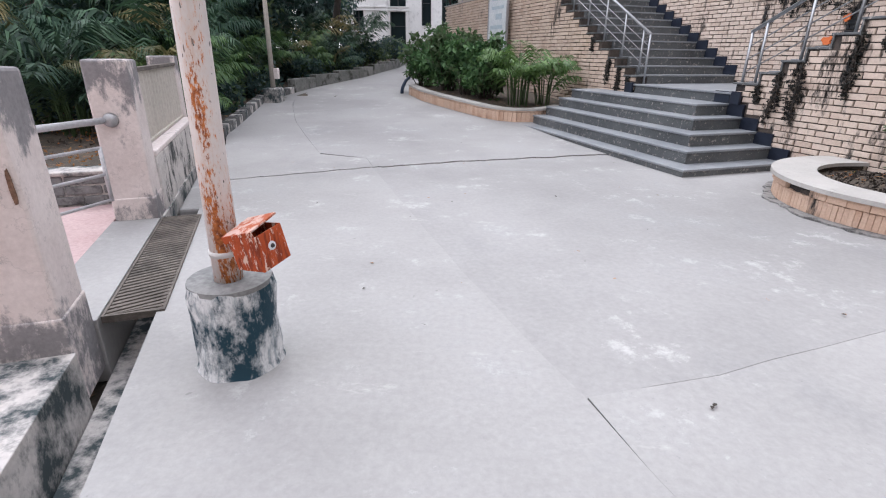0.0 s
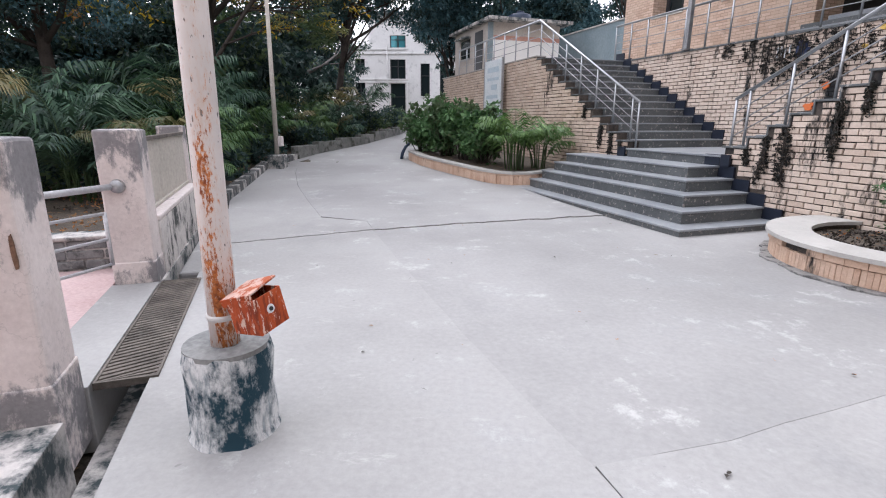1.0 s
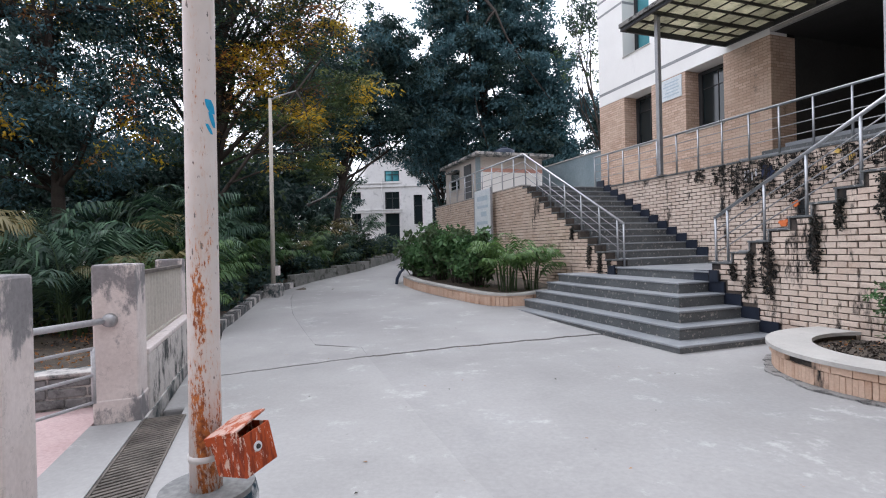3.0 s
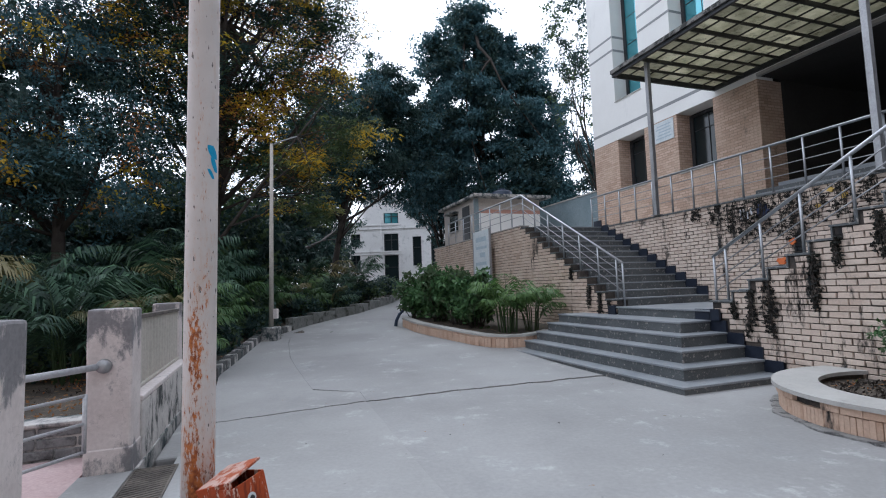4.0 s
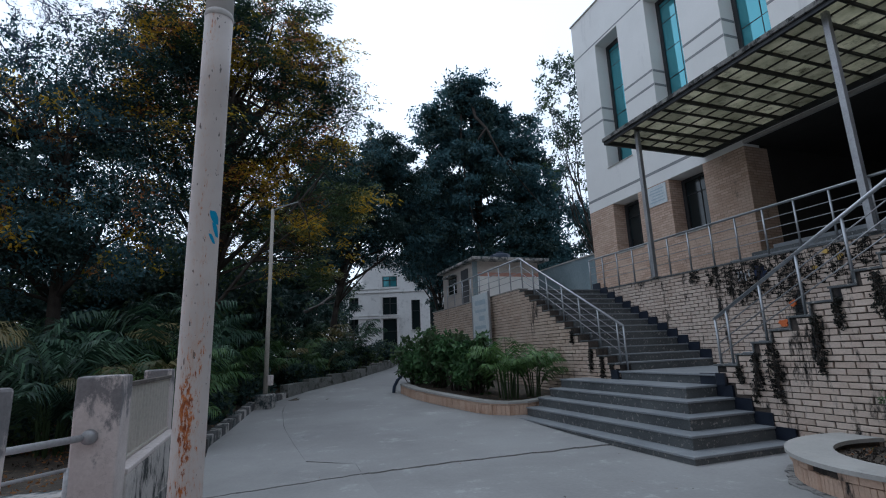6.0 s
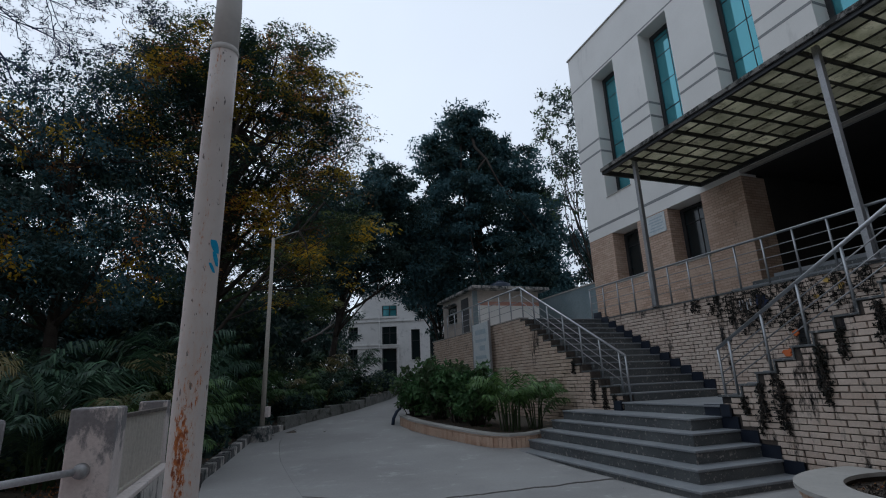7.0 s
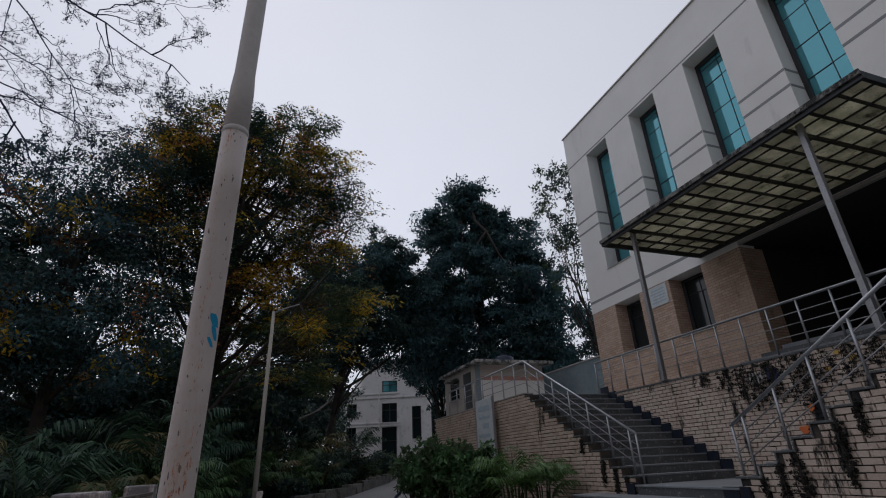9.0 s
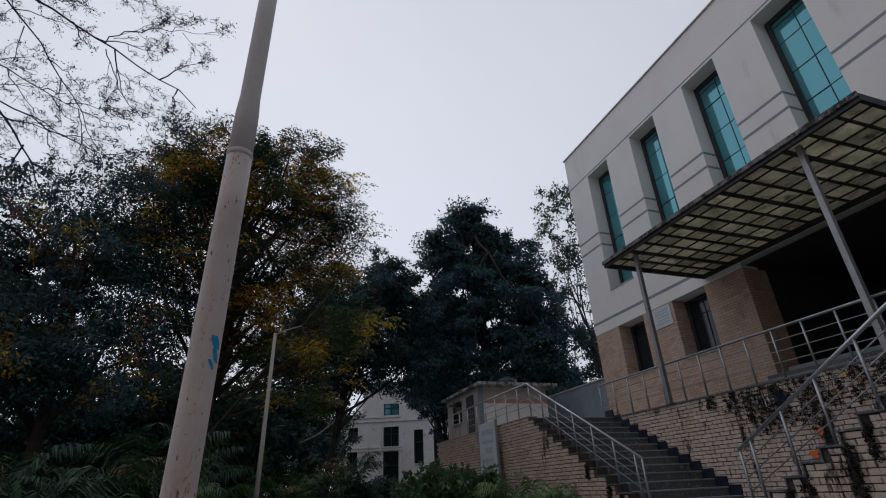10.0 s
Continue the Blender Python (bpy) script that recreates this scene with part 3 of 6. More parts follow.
def stepped_wall(outline_top, a0, a1, b0, b1, z0, n=60):
    """A wall whose top follows a stepped line."""
    bm = bmesh.new()
    cuts = sorted({a0, a1, *[c for c in outline_top[1] if a0 < c < a1]})
    for p, q in zip(cuts, cuts[1:]):
        box(b0, b1, p, q, z0, outline_top[0]((p + q) / 2), bm=bm)
    return bm


def wall_near_top(a):
    return 1.05 + 0.16 * max(0, math.ceil((0.75 - a) / 0.295)) if a > -2.9 else 3.05


def wall_far_top(a):
    return min(3.05, 1.05 + 0.16 * max(0, math.ceil((a - 3.75) / 0.29)))


NEAR_CUTS = [0.75 - 0.295 * k for k in range(13)]
FAR_CUTS = [3.75 + 0.29 * k for k in range(13)]


def low_bottom(a):
    """The brickwork begins above the stone skirting of the lowest steps."""
    return 0.0 if a < 0.1 else 0.09 + 0.17 * min(5, 1 + (a - 0.1) // 0.285)


# ---------------------------------------------------------------- stairs
def build_stairs():
    st = thing("staircase", "grey granite double staircase with wrap-round lower steps", "stairs", MF, kind="structure")
    tread = 0.285
    # risers in the darker granite, treads in the paler one
    for k in range(5):
        o, z = tread * k, 0.09 + 0.17 * k
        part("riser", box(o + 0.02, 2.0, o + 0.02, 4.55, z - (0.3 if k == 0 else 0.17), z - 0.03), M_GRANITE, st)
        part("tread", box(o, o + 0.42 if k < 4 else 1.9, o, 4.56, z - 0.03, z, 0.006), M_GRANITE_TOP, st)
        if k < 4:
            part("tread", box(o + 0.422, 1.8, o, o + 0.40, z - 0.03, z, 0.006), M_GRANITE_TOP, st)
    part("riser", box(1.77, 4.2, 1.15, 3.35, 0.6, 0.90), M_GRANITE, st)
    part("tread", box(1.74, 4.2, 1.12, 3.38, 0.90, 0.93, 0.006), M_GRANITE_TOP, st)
    for k in range(13):
        z = 0.93 + 0.16 * (k + 1)
        for sign, start in ((1, 3.36 + 0.29 * k), (-1, 1.14 - 0.29 * k)):
            far = start + sign * 0.33
            lo, hi = min(start, far), max(start, far)
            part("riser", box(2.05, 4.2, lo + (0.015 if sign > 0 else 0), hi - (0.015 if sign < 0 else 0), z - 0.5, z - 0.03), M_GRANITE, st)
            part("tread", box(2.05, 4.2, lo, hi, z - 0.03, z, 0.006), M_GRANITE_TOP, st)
            part("skirting", box(4.165, 4.195, lo, hi, z, z + 0.19), M_BLACK_STONE, st)
    # stone skirting along the lower steps, on the wall
    for k in range(5):
        a0 = 0.02 + tread * k
        part("skirting", box(1.76, 1.80, a0, a0 + tread, 0.0, 0.09 + 0.17 * k + 0.17), M_BLACK_STONE, st)
    part("skirting", box(1.72, 1.76, 3.385, 3.60, 0.77, 0.95), M_BLACK_STONE, st)
    part("skirting", box(1.72, 1.76, 0.95, 1.11, 0.77, 0.95), M_BLACK_STONE, st)


build_stairs()


def build_stair_walls():
    w = thing("wall_near_stair", "buff brick stair wall with black mould streaks and a stepped stone coping", "wall", MF, kind="structure")
    part("backing", stepped_wall((wall_near_top, NEAR_CUTS), -9.0, 1.12, 1.805, 2.04, -0.3), M_MORTAR, w)
    cuts = [1.15] + NEAR_CUTS
    for p, q in zip(cuts, cuts[1:]):
        z = wall_near_top((p + q) / 2)
        part("coping", box(1.77, 2.06, q, p + 0.02, z, z + 0.028, 0.004), M_GRANITE, w)
        part("coping_riser", box(1.772, 2.058, q - 0.022, q + 0.0, z, z + 0.16), M_GRANITE, w)
    lay_bricks(w, 1.805, -4.8, 1.12, 0.0, wall_near_top, low_bottom, M_BRICK, (-2.0, 1.2), 5)
    w = thing("wall_far_stair", "buff brick stair wall beside the planter, stepped along its top", "wall", MF, kind="structure")
    part("backing", stepped_wall((wall_far_top, FAR_CUTS), 3.38, 14.85, 1.805, 2.04, -0.3), M_MORTAR, w)
    part("end_wall", box(1.83, 9.0, 14.6, 14.82, -0.3, 3.05), M_MORTAR, w)
    cuts = [3.36] + FAR_CUTS
    for p, q in zip(cuts, cuts[1:]):
        z = wall_far_top((p + q) / 2)
        part("coping", box(1.77, 2.06, p, q, z, z + 0.028, 0.004), M_GRANITE, w)
    part("coping", box(1.77, 2.06, FAR_CUTS[-1] + 0.004, 14.87, 3.05, 3.08, 0.004), M_RIM, w)
    lay_bricks(w, 1.805, 3.4, 14.8, 0.0, wall_far_top, lambda a: 0.0, M_BRICK_CLEAN, (3.3, 6.6), 6)
    w = thing("wall_terrace", "buff brick retaining wall with dark climbing mould", "wall", MF, kind="structure")
    part("backing", box(4.215, 4.5, -9, 7.1, 0.3, 2.97), M_MORTAR, w)
    part("coping", box(4.17, 4.52, -9, 7.42, 2.97, 3.01, 0.005), M_GRANITE, w)
    lay_bricks(w, 4.215, -4.5, 7.1, 0.5, lambda a: 2.98,
               lambda a: 0.9 + (0.552 * max(0, a - 3.36) if a > 2.2 else 0.552 * max(0, 1.14 - a)), M_BRICK, (0.6, 3.4), 7)


build_stair_walls()


def railing(name, label, line, posts, base_drop, mids=3, r=0.026):
    """A steel railing: handrail along points, posts where given, and thin rails between."""
    rail = thing(name, label, "railing", MF, kind="structure")
    part("handrail", tube(line, r, 10), M_STEEL, rail, smooth=True)
    for k in range(mids):
        d = base_drop * (0.25 + 0.22 * k)
        part("mid_rail", tube([(x, y, z - d) for x, y, z in line], 0.009, 6), M_STEEL_DULL, rail, smooth=True)
    for p, drop in posts:
        part("post", tube([p, (p[0], p[1], p[2] - drop)], 0.02, 8), M_STEEL, rail, smooth=True)
    return rail


def along(a, p, q):
    t = (a - p[1]) / (q[1] - p[1])
    return (p[0] + (q[0] - p[0]) * t, a, p[2] + (q[2] - p[2]) * t)


def build_railings():
    p, q = (1.93, 3.32, 1.80), (1.93, 7.40, 3.95)
    posts = [((1.93, 3.33, 1.80), 0.88)] + [(along(a, p, q), along(a, p, q)[2] - wall_far_top(a)) for a in (3.52, 4.1, 4.75, 5.4, 6.05, 6.7, 7.3)]
    railing("stair_railing", "stainless steel stair railing beside the granite flight", [p, q], posts, 0.85)
    railing("platform_railing", "stainless steel railing along the upper platform", [(1.93, 7.40, 3.95), (1.93, 13.4, 3.93)],
            [((1.93, a, 3.94), 0.9) for a in (8.0, 8.75, 9.5, 10.25, 11.0, 11.8, 12.6, 13.38)], 0.85)
    p, q = (1.93, 1.17, 1.77), (1.93, -2.75, 3.86)
    posts = [((1.93, 1.15, 1.77), 0.85)] + [(along(a, p, q), along(a, p, q)[2] - wall_near_top(a)) for a in (0.93, 0.32, -0.28, -0.93, -1.6, -2.3)]
    railing("stair_railing", "stainless steel stair railing on the stepped brick wall", [p, q], posts, 0.82)
    posts = [((4.26, 7.36 - 0.62 * k, 3.93), 0.93) for k in range(26)]
    railing("terrace_railing", "long stainless steel railing on the terrace edge", [(4.26, 7.37, 3.93), (4.26, -8.6, 3.93)], posts, 0.9)


build_railings()


# ---------------------------------------------------------------- terrace and building
def build_terrace():
    t = thing("terrace", "raised terrace with stone paving behind the retaining wall", "terrace", MF, kind="structure")
    part("paving", box(4.5, 7.4, -14, 7.1, 2.7, 3.0), M_GRANITE, t)
    part("paving", box(2.04, 14.0, 7.1, 14.6, 2.4, 3.0), M_RIM, t)
    part("paving", box(2.04, 4.2, -9, -2.7, 2.4, 3.0), M_GRANITE, t)
    for k in range(4):
        a1 = 4.0 - 0.32 * k
        part("entrance_step", box(5.2 + 0.32 * k, 7.4 if k < 3 else 15.5, -9, a1, 3.0 if k == 0 else 3.0 + 0.14 * k + 0.004, 3.0 + 0.14 * (k + 1), 0.006), M_GRANITE_TOP if k % 2 else M_GRANITE, t)


build_terrace()

FACE, BACK = 7.4, 8.0


def facade_window(parent, a_hi, a_lo, z_lo, z_hi, glass, cols, rows):
    """A deep-set window: frame with bars, and each pane of its own."""
    fr = bmesh.new()
    # dark frame widened at one jamb and the head, for a shaded deeper recess
    w, jamb, head = 0.05, 0.13, 0.16 if z_hi > 8 else 0.08
    box(BACK - 0.06, BACK + 0.03, a_lo, a_lo + w, z_lo, z_hi, bm=fr)
    box(BACK - 0.06, BACK + 0.03, a_hi - jamb, a_hi, z_lo, z_hi, bm=fr)
    box(BACK - 0.06, BACK + 0.03, a_lo + w, a_hi - jamb, z_lo, z_lo + w, bm=fr)
    box(BACK - 0.06, BACK + 0.03, a_lo + w, a_hi - jamb, z_hi - head, z_hi, bm=fr)
    win = part("window", fr, M_FRAME, parent, "deep-set window with dark bars")
    cs = [a_lo + (a_hi - a_lo) * c for c in cols]
    rs = [z_lo + (z_hi - z_lo) * r for r in rows]
    for c in cs[1:-1]:
        part("mullion", box(BACK - 0.02, BACK + 0.02, c - 0.009, c + 0.009, z_lo + w, z_hi - head), M_FRAME, win)
    for r in rs[1:-1]:
        part("transom", box(BACK - 0.017, BACK + 0.02, a_lo + w, a_hi - jamb, r - 0.01, r + 0.01), M_FRAME, win)
    for i, (c, d) in enumerate(zip(cs, cs[1:])):
        for j, (r, s) in enumerate(zip(rs, rs[1:])):
            tilt = random.Random(i * 7 + j + int(a_hi * 10)).uniform(-0.004, 0.004)
            bm = box(BACK - 0.004, BACK + 0.004, c + 0.014, d - 0.014, r + 0.014, s - 0.014)
            for v in bm.verts:
                v.co.x += tilt * (v.co.z - r) * 2
            part("pane", bm, glass, win)


def build_office():
    ob = thing("office_building", "white office block over buff brick with tall teal windows", "building", MF)
    starts = [9.80 - 2.76 * k for k in range(8)]
    # white upper wall
    part("wall", box(FACE, BACK, 4.262, 11.2, 6.66, 8.1), M_WHITE, ob)
    part("wall", box(FACE, BACK, -12.5, 4.262, 6.80, 8.1), M_WHITE, ob)
    part("wall", box(FACE, BACK, -12.5, 11.2, 13.35, 15.1), M_WHITE, ob)
    edges = [11.2] + [v for s in starts for v in (s, s - 1.33)] + [-12.5]
    for p, q in zip(edges[0::2], edges[1::2]):
        part("pier", box(FACE, BACK, q, p, 8.1, 13.35), M_WHITE, ob)
        # thin proud strips stand for grooves, with the shade in their grey
        for z in (10.58, 10.06):
            part("groove_band", box(FACE - 0.004, FACE + 0.02, q + 0.002, p - 0.002, z, z + 0.085), M_GROOVE_SHADE, ob)
            part("groove_band", box(FACE + 0.02, BACK - 0.07, q - 0.004, q + 0.003, z, z + 0.085), M_GROOVE_SHADE, ob)
    for z, h in ((13.42, 0.06), (7.04, 0.10)):
        part("groove_band", box(FACE - 0.004, FACE + 0.02, -12.5, 11.2, z, z + h), M_GROOVE_SHADE, ob)
    part("parapet_cap", box(FACE - 0.05, BACK + 0.1, -12.5, 11.25, 15.1, 15.16, 0.01), M_FASCIA, ob)
    for s in starts:
        facade_window(ob, s, s - 1.33, 8.1, 13.35, M_TEAL_GLASS, (0, 0.42, 1), (0, 0.22, 0.42, 0.62, 0.82, 0.94, 1))
        part("sill", box(FACE - 0.03, BACK, s - 1.35, s + 0.02, 8.07, 8.1), M_FASCIA, ob)
    # brick lower wall with niches
    for p, q in ((11.2, 9.80), (8.45, 7.02), (5.66, 4.27)):
        pier = part("brick_pier", box(FACE + 0.012, BACK + 0.3, q, p, 2.9, 6.66), M_FACADE_BRICK, ob)
    for p, q in ((9.80, 8.45), (7.02, 5.66)):
        part("sill_wall", box(FACE + 0.012, BACK, q, p, 2.9, 4.72), M_FACADE_BRICK, ob)
        part("sill", box(FACE - 0.02, BACK, q, p, 4.72, 4.76, 0.005), M_FASCIA, ob)
        facade_window(ob, p, q, 4.76, 6.62, M_DARK_GLASS, (0, 0.5, 1), (0, 0.72, 1))
    part("fascia", box(FACE - 0.02, FACE + 0.1, -12.5, 4.258, 6.72, 6.795), M_FASCIA, ob)
    # lobby behind the entrance, its shade put into near-black walls and ceiling
    part("lobby_wall", box(15.6, 15.8, -12.5, 4.7, 2.9, 6.8), M_ROOM_SHADE, ob)
    part("lobby_wall", box(BACK + 0.3, 15.6, 4.272, 4.5, 2.9, 6.8), M_ROOM_SHADE, ob)
    part("lobby_ceiling", box(FACE + 0.102, 15.6, -12.5, 4.258, 6.73, 6.795), M_ROOM_SHADE, ob)
    part("lobby_wall", box(7.4, 15.6, -12.7, -12.5, 2.9, 6.8), M_ROOM_SHADE, ob)
    # the body behind the facade
    part("side_wall", box(BACK + 0.02, 17.0, 10.9, 11.195, 2.9, 15.1), M_WHITE, ob)
    part("back_wall", box(17.0, 17.2, -12.5, 11.2, 2.9, 15.1), M_WHITE, ob)
    part("side_wall", box(BACK + 0.02, 17.0, -12.5, -12.2, 6.9, 15.1), M_WHITE, ob)
    part("roof", box(BACK, 17.1, -12.4, 11.1, 14.6, 14.8), M_FASCIA, ob)
    # rooms behind the windows, their shade in the same near-black colour
    part("inner_floor", box(BACK + 0.06, 17.0, -12.2, 10.9, 7.6, 7.8), M_ROOM_SHADE, ob)
    part("inner_wall", box(9.5, 9.6, -12.2, 10.9, 7.8, 14.6), M_ROOM_SHADE, ob)
    part("inner_wall", box(9.5, 9.6, 4.52, 10.9, 2.9, 7.6), M_ROOM_SHADE, ob)


def facade_brick():
    """Small brick coursing on the building's lower wall."""
    k = Nodes("facade_brick")
    sep = k.n.new("ShaderNodeSeparateXYZ")
    k.l.new(k.scaled(1, 1, 1), sep.inputs[0])
    rot = k.n.new("ShaderNodeVectorRotate")
    rot.rotation_type = "Z_AXIS"
    rot.inputs["Angle"].default_value = radians(-19.3)
    k.l.new(k.pos, rot.inputs["Vector"])
    sp2 = k.n.new("ShaderNodeSeparateXYZ")
    k.l.new(rot.outputs[0], sp2.inputs[0])
    su = k.n.new("ShaderNodeMath")
    su.operation = "ADD"
    k.l.new(sp2.outputs[0], su.inputs[0])
    k.l.new(sp2.outputs[1], su.inputs[1])
    cmb = k.n.new("ShaderNodeCombineXYZ")
    k.l.new(su.outputs[0], cmb.inputs[0])
    k.l.new(sp2.outputs[2], cmb.inputs[1])
    t = k.n.new("ShaderNodeTexBrick")
    t.inputs["Scale"].default_value = 1.0
    t.inputs["Brick Width"].default_value, t.inputs["Row Height"].default_value = 0.24, 0.08
    t.inputs["Mortar Size"].default_value, t.inputs["Mortar Smooth"].default_value = 0.008, 0.3
    t.inputs["Color1"].default_value, t.inputs["Color2"].default_value = (0.44, 0.30, 0.225, 1), (0.62, 0.46, 0.37, 1)
    t.inputs["Mortar"].default_value = (0.22, 0.16, 0.125, 1)
    k.l.new(cmb.outputs[0], t.inputs["Vector"])
    col = k.mix(k.ramp(k.noise(1.1, 5), 0.45, 0.8), t.outputs["Color"], (0.58, 0.45, 0.36))
    col = k.mix(k.ramp(k.noise(2.3, 7, 0.78), 0.60, 0.72), col, (0.12, 0.10, 0.09))
    k.bump(k.mix(0.5, t.outputs["Fac"], k.noise(35, 4)), -0.4, 0.008)
    return k.done(k.mix(0.25, col, k.ramp(k.noise(30, 5), 0.3, 0.7, (0.3, 0.2, 0.14), (0.7, 0.55, 0.42))), 0.9, 0, 0.25)


M_FACADE_BRICK = facade_brick()
build_office()


def build_canopy():
    c = thing("entrance_canopy", "steel canopy with dirty translucent roof panels", "canopy", MF)
    b0, b1, a0, a1, z = 3.8, 7.38, -1.37, 5.56, 6.84
    for p in ((b0, b0 + 0.07, a0, a1), (b1 - 0.07, b1, a0, a1)):
        part("edge_beam", box(*p, z - 0.02, z + 0.13, 0.004), M_FRAME, c)
    for p in ((a0, a0 + 0.07), (a1 - 0.07, a1)):
        part("edge_beam", box(b0 + 0.072, b1 - 0.072, *p, z - 0.02, z + 0.13, 0.004), M_FRAME, c)
    part("gutter", box(b0 - 0.05, b0 - 0.004, a0, a1, z + 0.06, z + 0.16, 0.004), M_CANOPY_EDGE, c)
    n = 14
    for i in range(1, n):
        a = a0 + (a1 - a0) * i / n
        big = i % 3 == 0
        part("rafter", box(b0 + 0.072, b1 - 0.072, a - (0.022 if big else 0.018), a + (0.022 if big else 0.018), z + (0.01 if big else 0.04), z + 0.10), M_CANOPY_STEEL, c)
    m = 7
    for j in range(1, m):
        b = b0 + (b1 - b0) * j / m
        part("purlin", box(b - 0.013, b + 0.013, a0 + 0.072, a1 - 0.072, z + 0.065, z + 0.095), M_CANOPY_STEEL, c)
    for i in range(n):
        for j in range(m):
            p, q = a0 + (a1 - a0) * i / n, a0 + (a1 - a0) * (i + 1) / n
            r, s = b0 + (b1 - b0) * j / m, b0 + (b1 - b0) * (j + 1) / m
            part("panel", box(r + 0.004, s - 0.004, p + 0.004, q - 0.004, z + 0.104, z + 0.112), M_PANEL, c)
    for a in (4.66, -0.05):
        part("column", box(4.1, 4.2, a - 0.05, a + 0.05, 3.012, z + 0.1, 0.006), M_STEEL_DULL, c)
        part("base_plate", box(4.05, 4.25, a - 0.1, a + 0.1, 3.01, 3.03), M_STEEL_DULL, c)


build_canopy()


def build_plaque():
    p = thing("wall_plaque", "pale blue notice painted on the brick pier", "sign", MF)
    part("board", box(FACE - 0.012, FACE + 0.01, 7.15, 8.0, 5.95, 6.62), M_SIGN, p)
    for k in range(5):
        part("lettering", box(FACE - 0.016, FACE - 0.012, 7.25 + 0.04 * (k % 2), 7.9 - 0.07 * (k % 3), 6.06 + 0.1 * k, 6.1 + 0.1 * k), M_SIGN_INK, p)


build_plaque()


# ---------------------------------------------------------------- hut, tanks, far building
def build_hut():
    h = thing("rooftop_hut", "small cream hut with red band and flat slab roof", "hut", MF)
    b0, b1, a0, a1 = 3.3, 6.4, 13.9, 17.6
    for q in ((b0, b1, a0, a0 + 0.2), (b0, b1, a1 - 0.2, a1), (b0, b0 + 0.2, a0 + 0.2, a1 - 0.2), (b1 - 0.2, b1, a0 + 0.2, a1 - 0.2)):
        part("wall", box(*q, 2.9, 5.12), M_CREAM, h)
    part("red_band", box(b0 + 0.22, b1 + 0.012, a0 - 0.012, a0 - 0.001, 4.49, 4.65), M_RED_BAND, h)
    part("dado", box(b0 + 0.2, b1, a0 - 0.008, a0 - 0.001, 2.95, 4.49), M_WHITE, h, "white lower wall face")
    part("pilaster", box(b0 - 0.03, b0 + 0.19, a0 - 0.03, a0 - 0.001, 2.95, 5.1), M_SHEET, h, "grey corner pilaster")
    win = part("window", box(b0 - 0.02, b0 - 0.004, a0 + 1.9, a0 + 2.9, 4.0, 4.75), M_DARK_GLASS, h)
    part("sill", box(b0 - 0.09, b0 - 0.02, a0 + 1.85, a0 + 2.95, 3.95, 4.0), M_RIM, win)
    part("sunshade", box(b0 - 0.3, b0 - 0.004, a0 + 1.8, a0 + 3.0, 4.78, 4.84), M_PLASTER_DARK, h)
    part("roof", box(b0 - 0.2, b1 + 0.3, a0 - 0.5, a1 + 0.3, 5.12, 5.24, 0.02), M_PLASTER_DARK, h)
    part("door", box(b0 - 0.03, b0 - 0.012, a0 + 0.5, a0 + 1.3, 3.0, 4.9), M_FRAME, h)


build_hut()


def build_tank(m):
    t = thing("water_tank", "dark blue plastic water tank on the hut roof", "water tank", m, "roof water tanks")
    part("tank", tube([(0, 0, 0), (0, 0, 0.1), (0, 0, 0.38), (0, 0, 0.44), (0, 0, 0.5)], [0.42, 0.46, 0.46, 0.36, 0.15], 20), M_TANK, t, smooth=True)
    part("lid", tube([(0, 0, 0.5), (0, 0, 0.55)], 0.16, 16), M_TANK, t, smooth=True)
    return t


tank = build_tank(MF @ pose(5.16, 15.0, 5.24))
copy_thing(tank, MF @ pose(4.31, 15.4, 5.24) @ Matrix.Scale(0.72, 4))


def build_sheet_wall():
    w = thing("wall_side_yard", "blue-grey painted yard wall between hut and office", "wall", MF, kind="structure")
    part("panel", box(7.42, 7.57, 11.22, 20.0, 2.9, 5.0), M_SHEET, w)
    part("capping", box(7.38, 7.61, 11.22, 20.0, 5.0, 5.05), M_FASCIA, w)


build_sheet_wall()


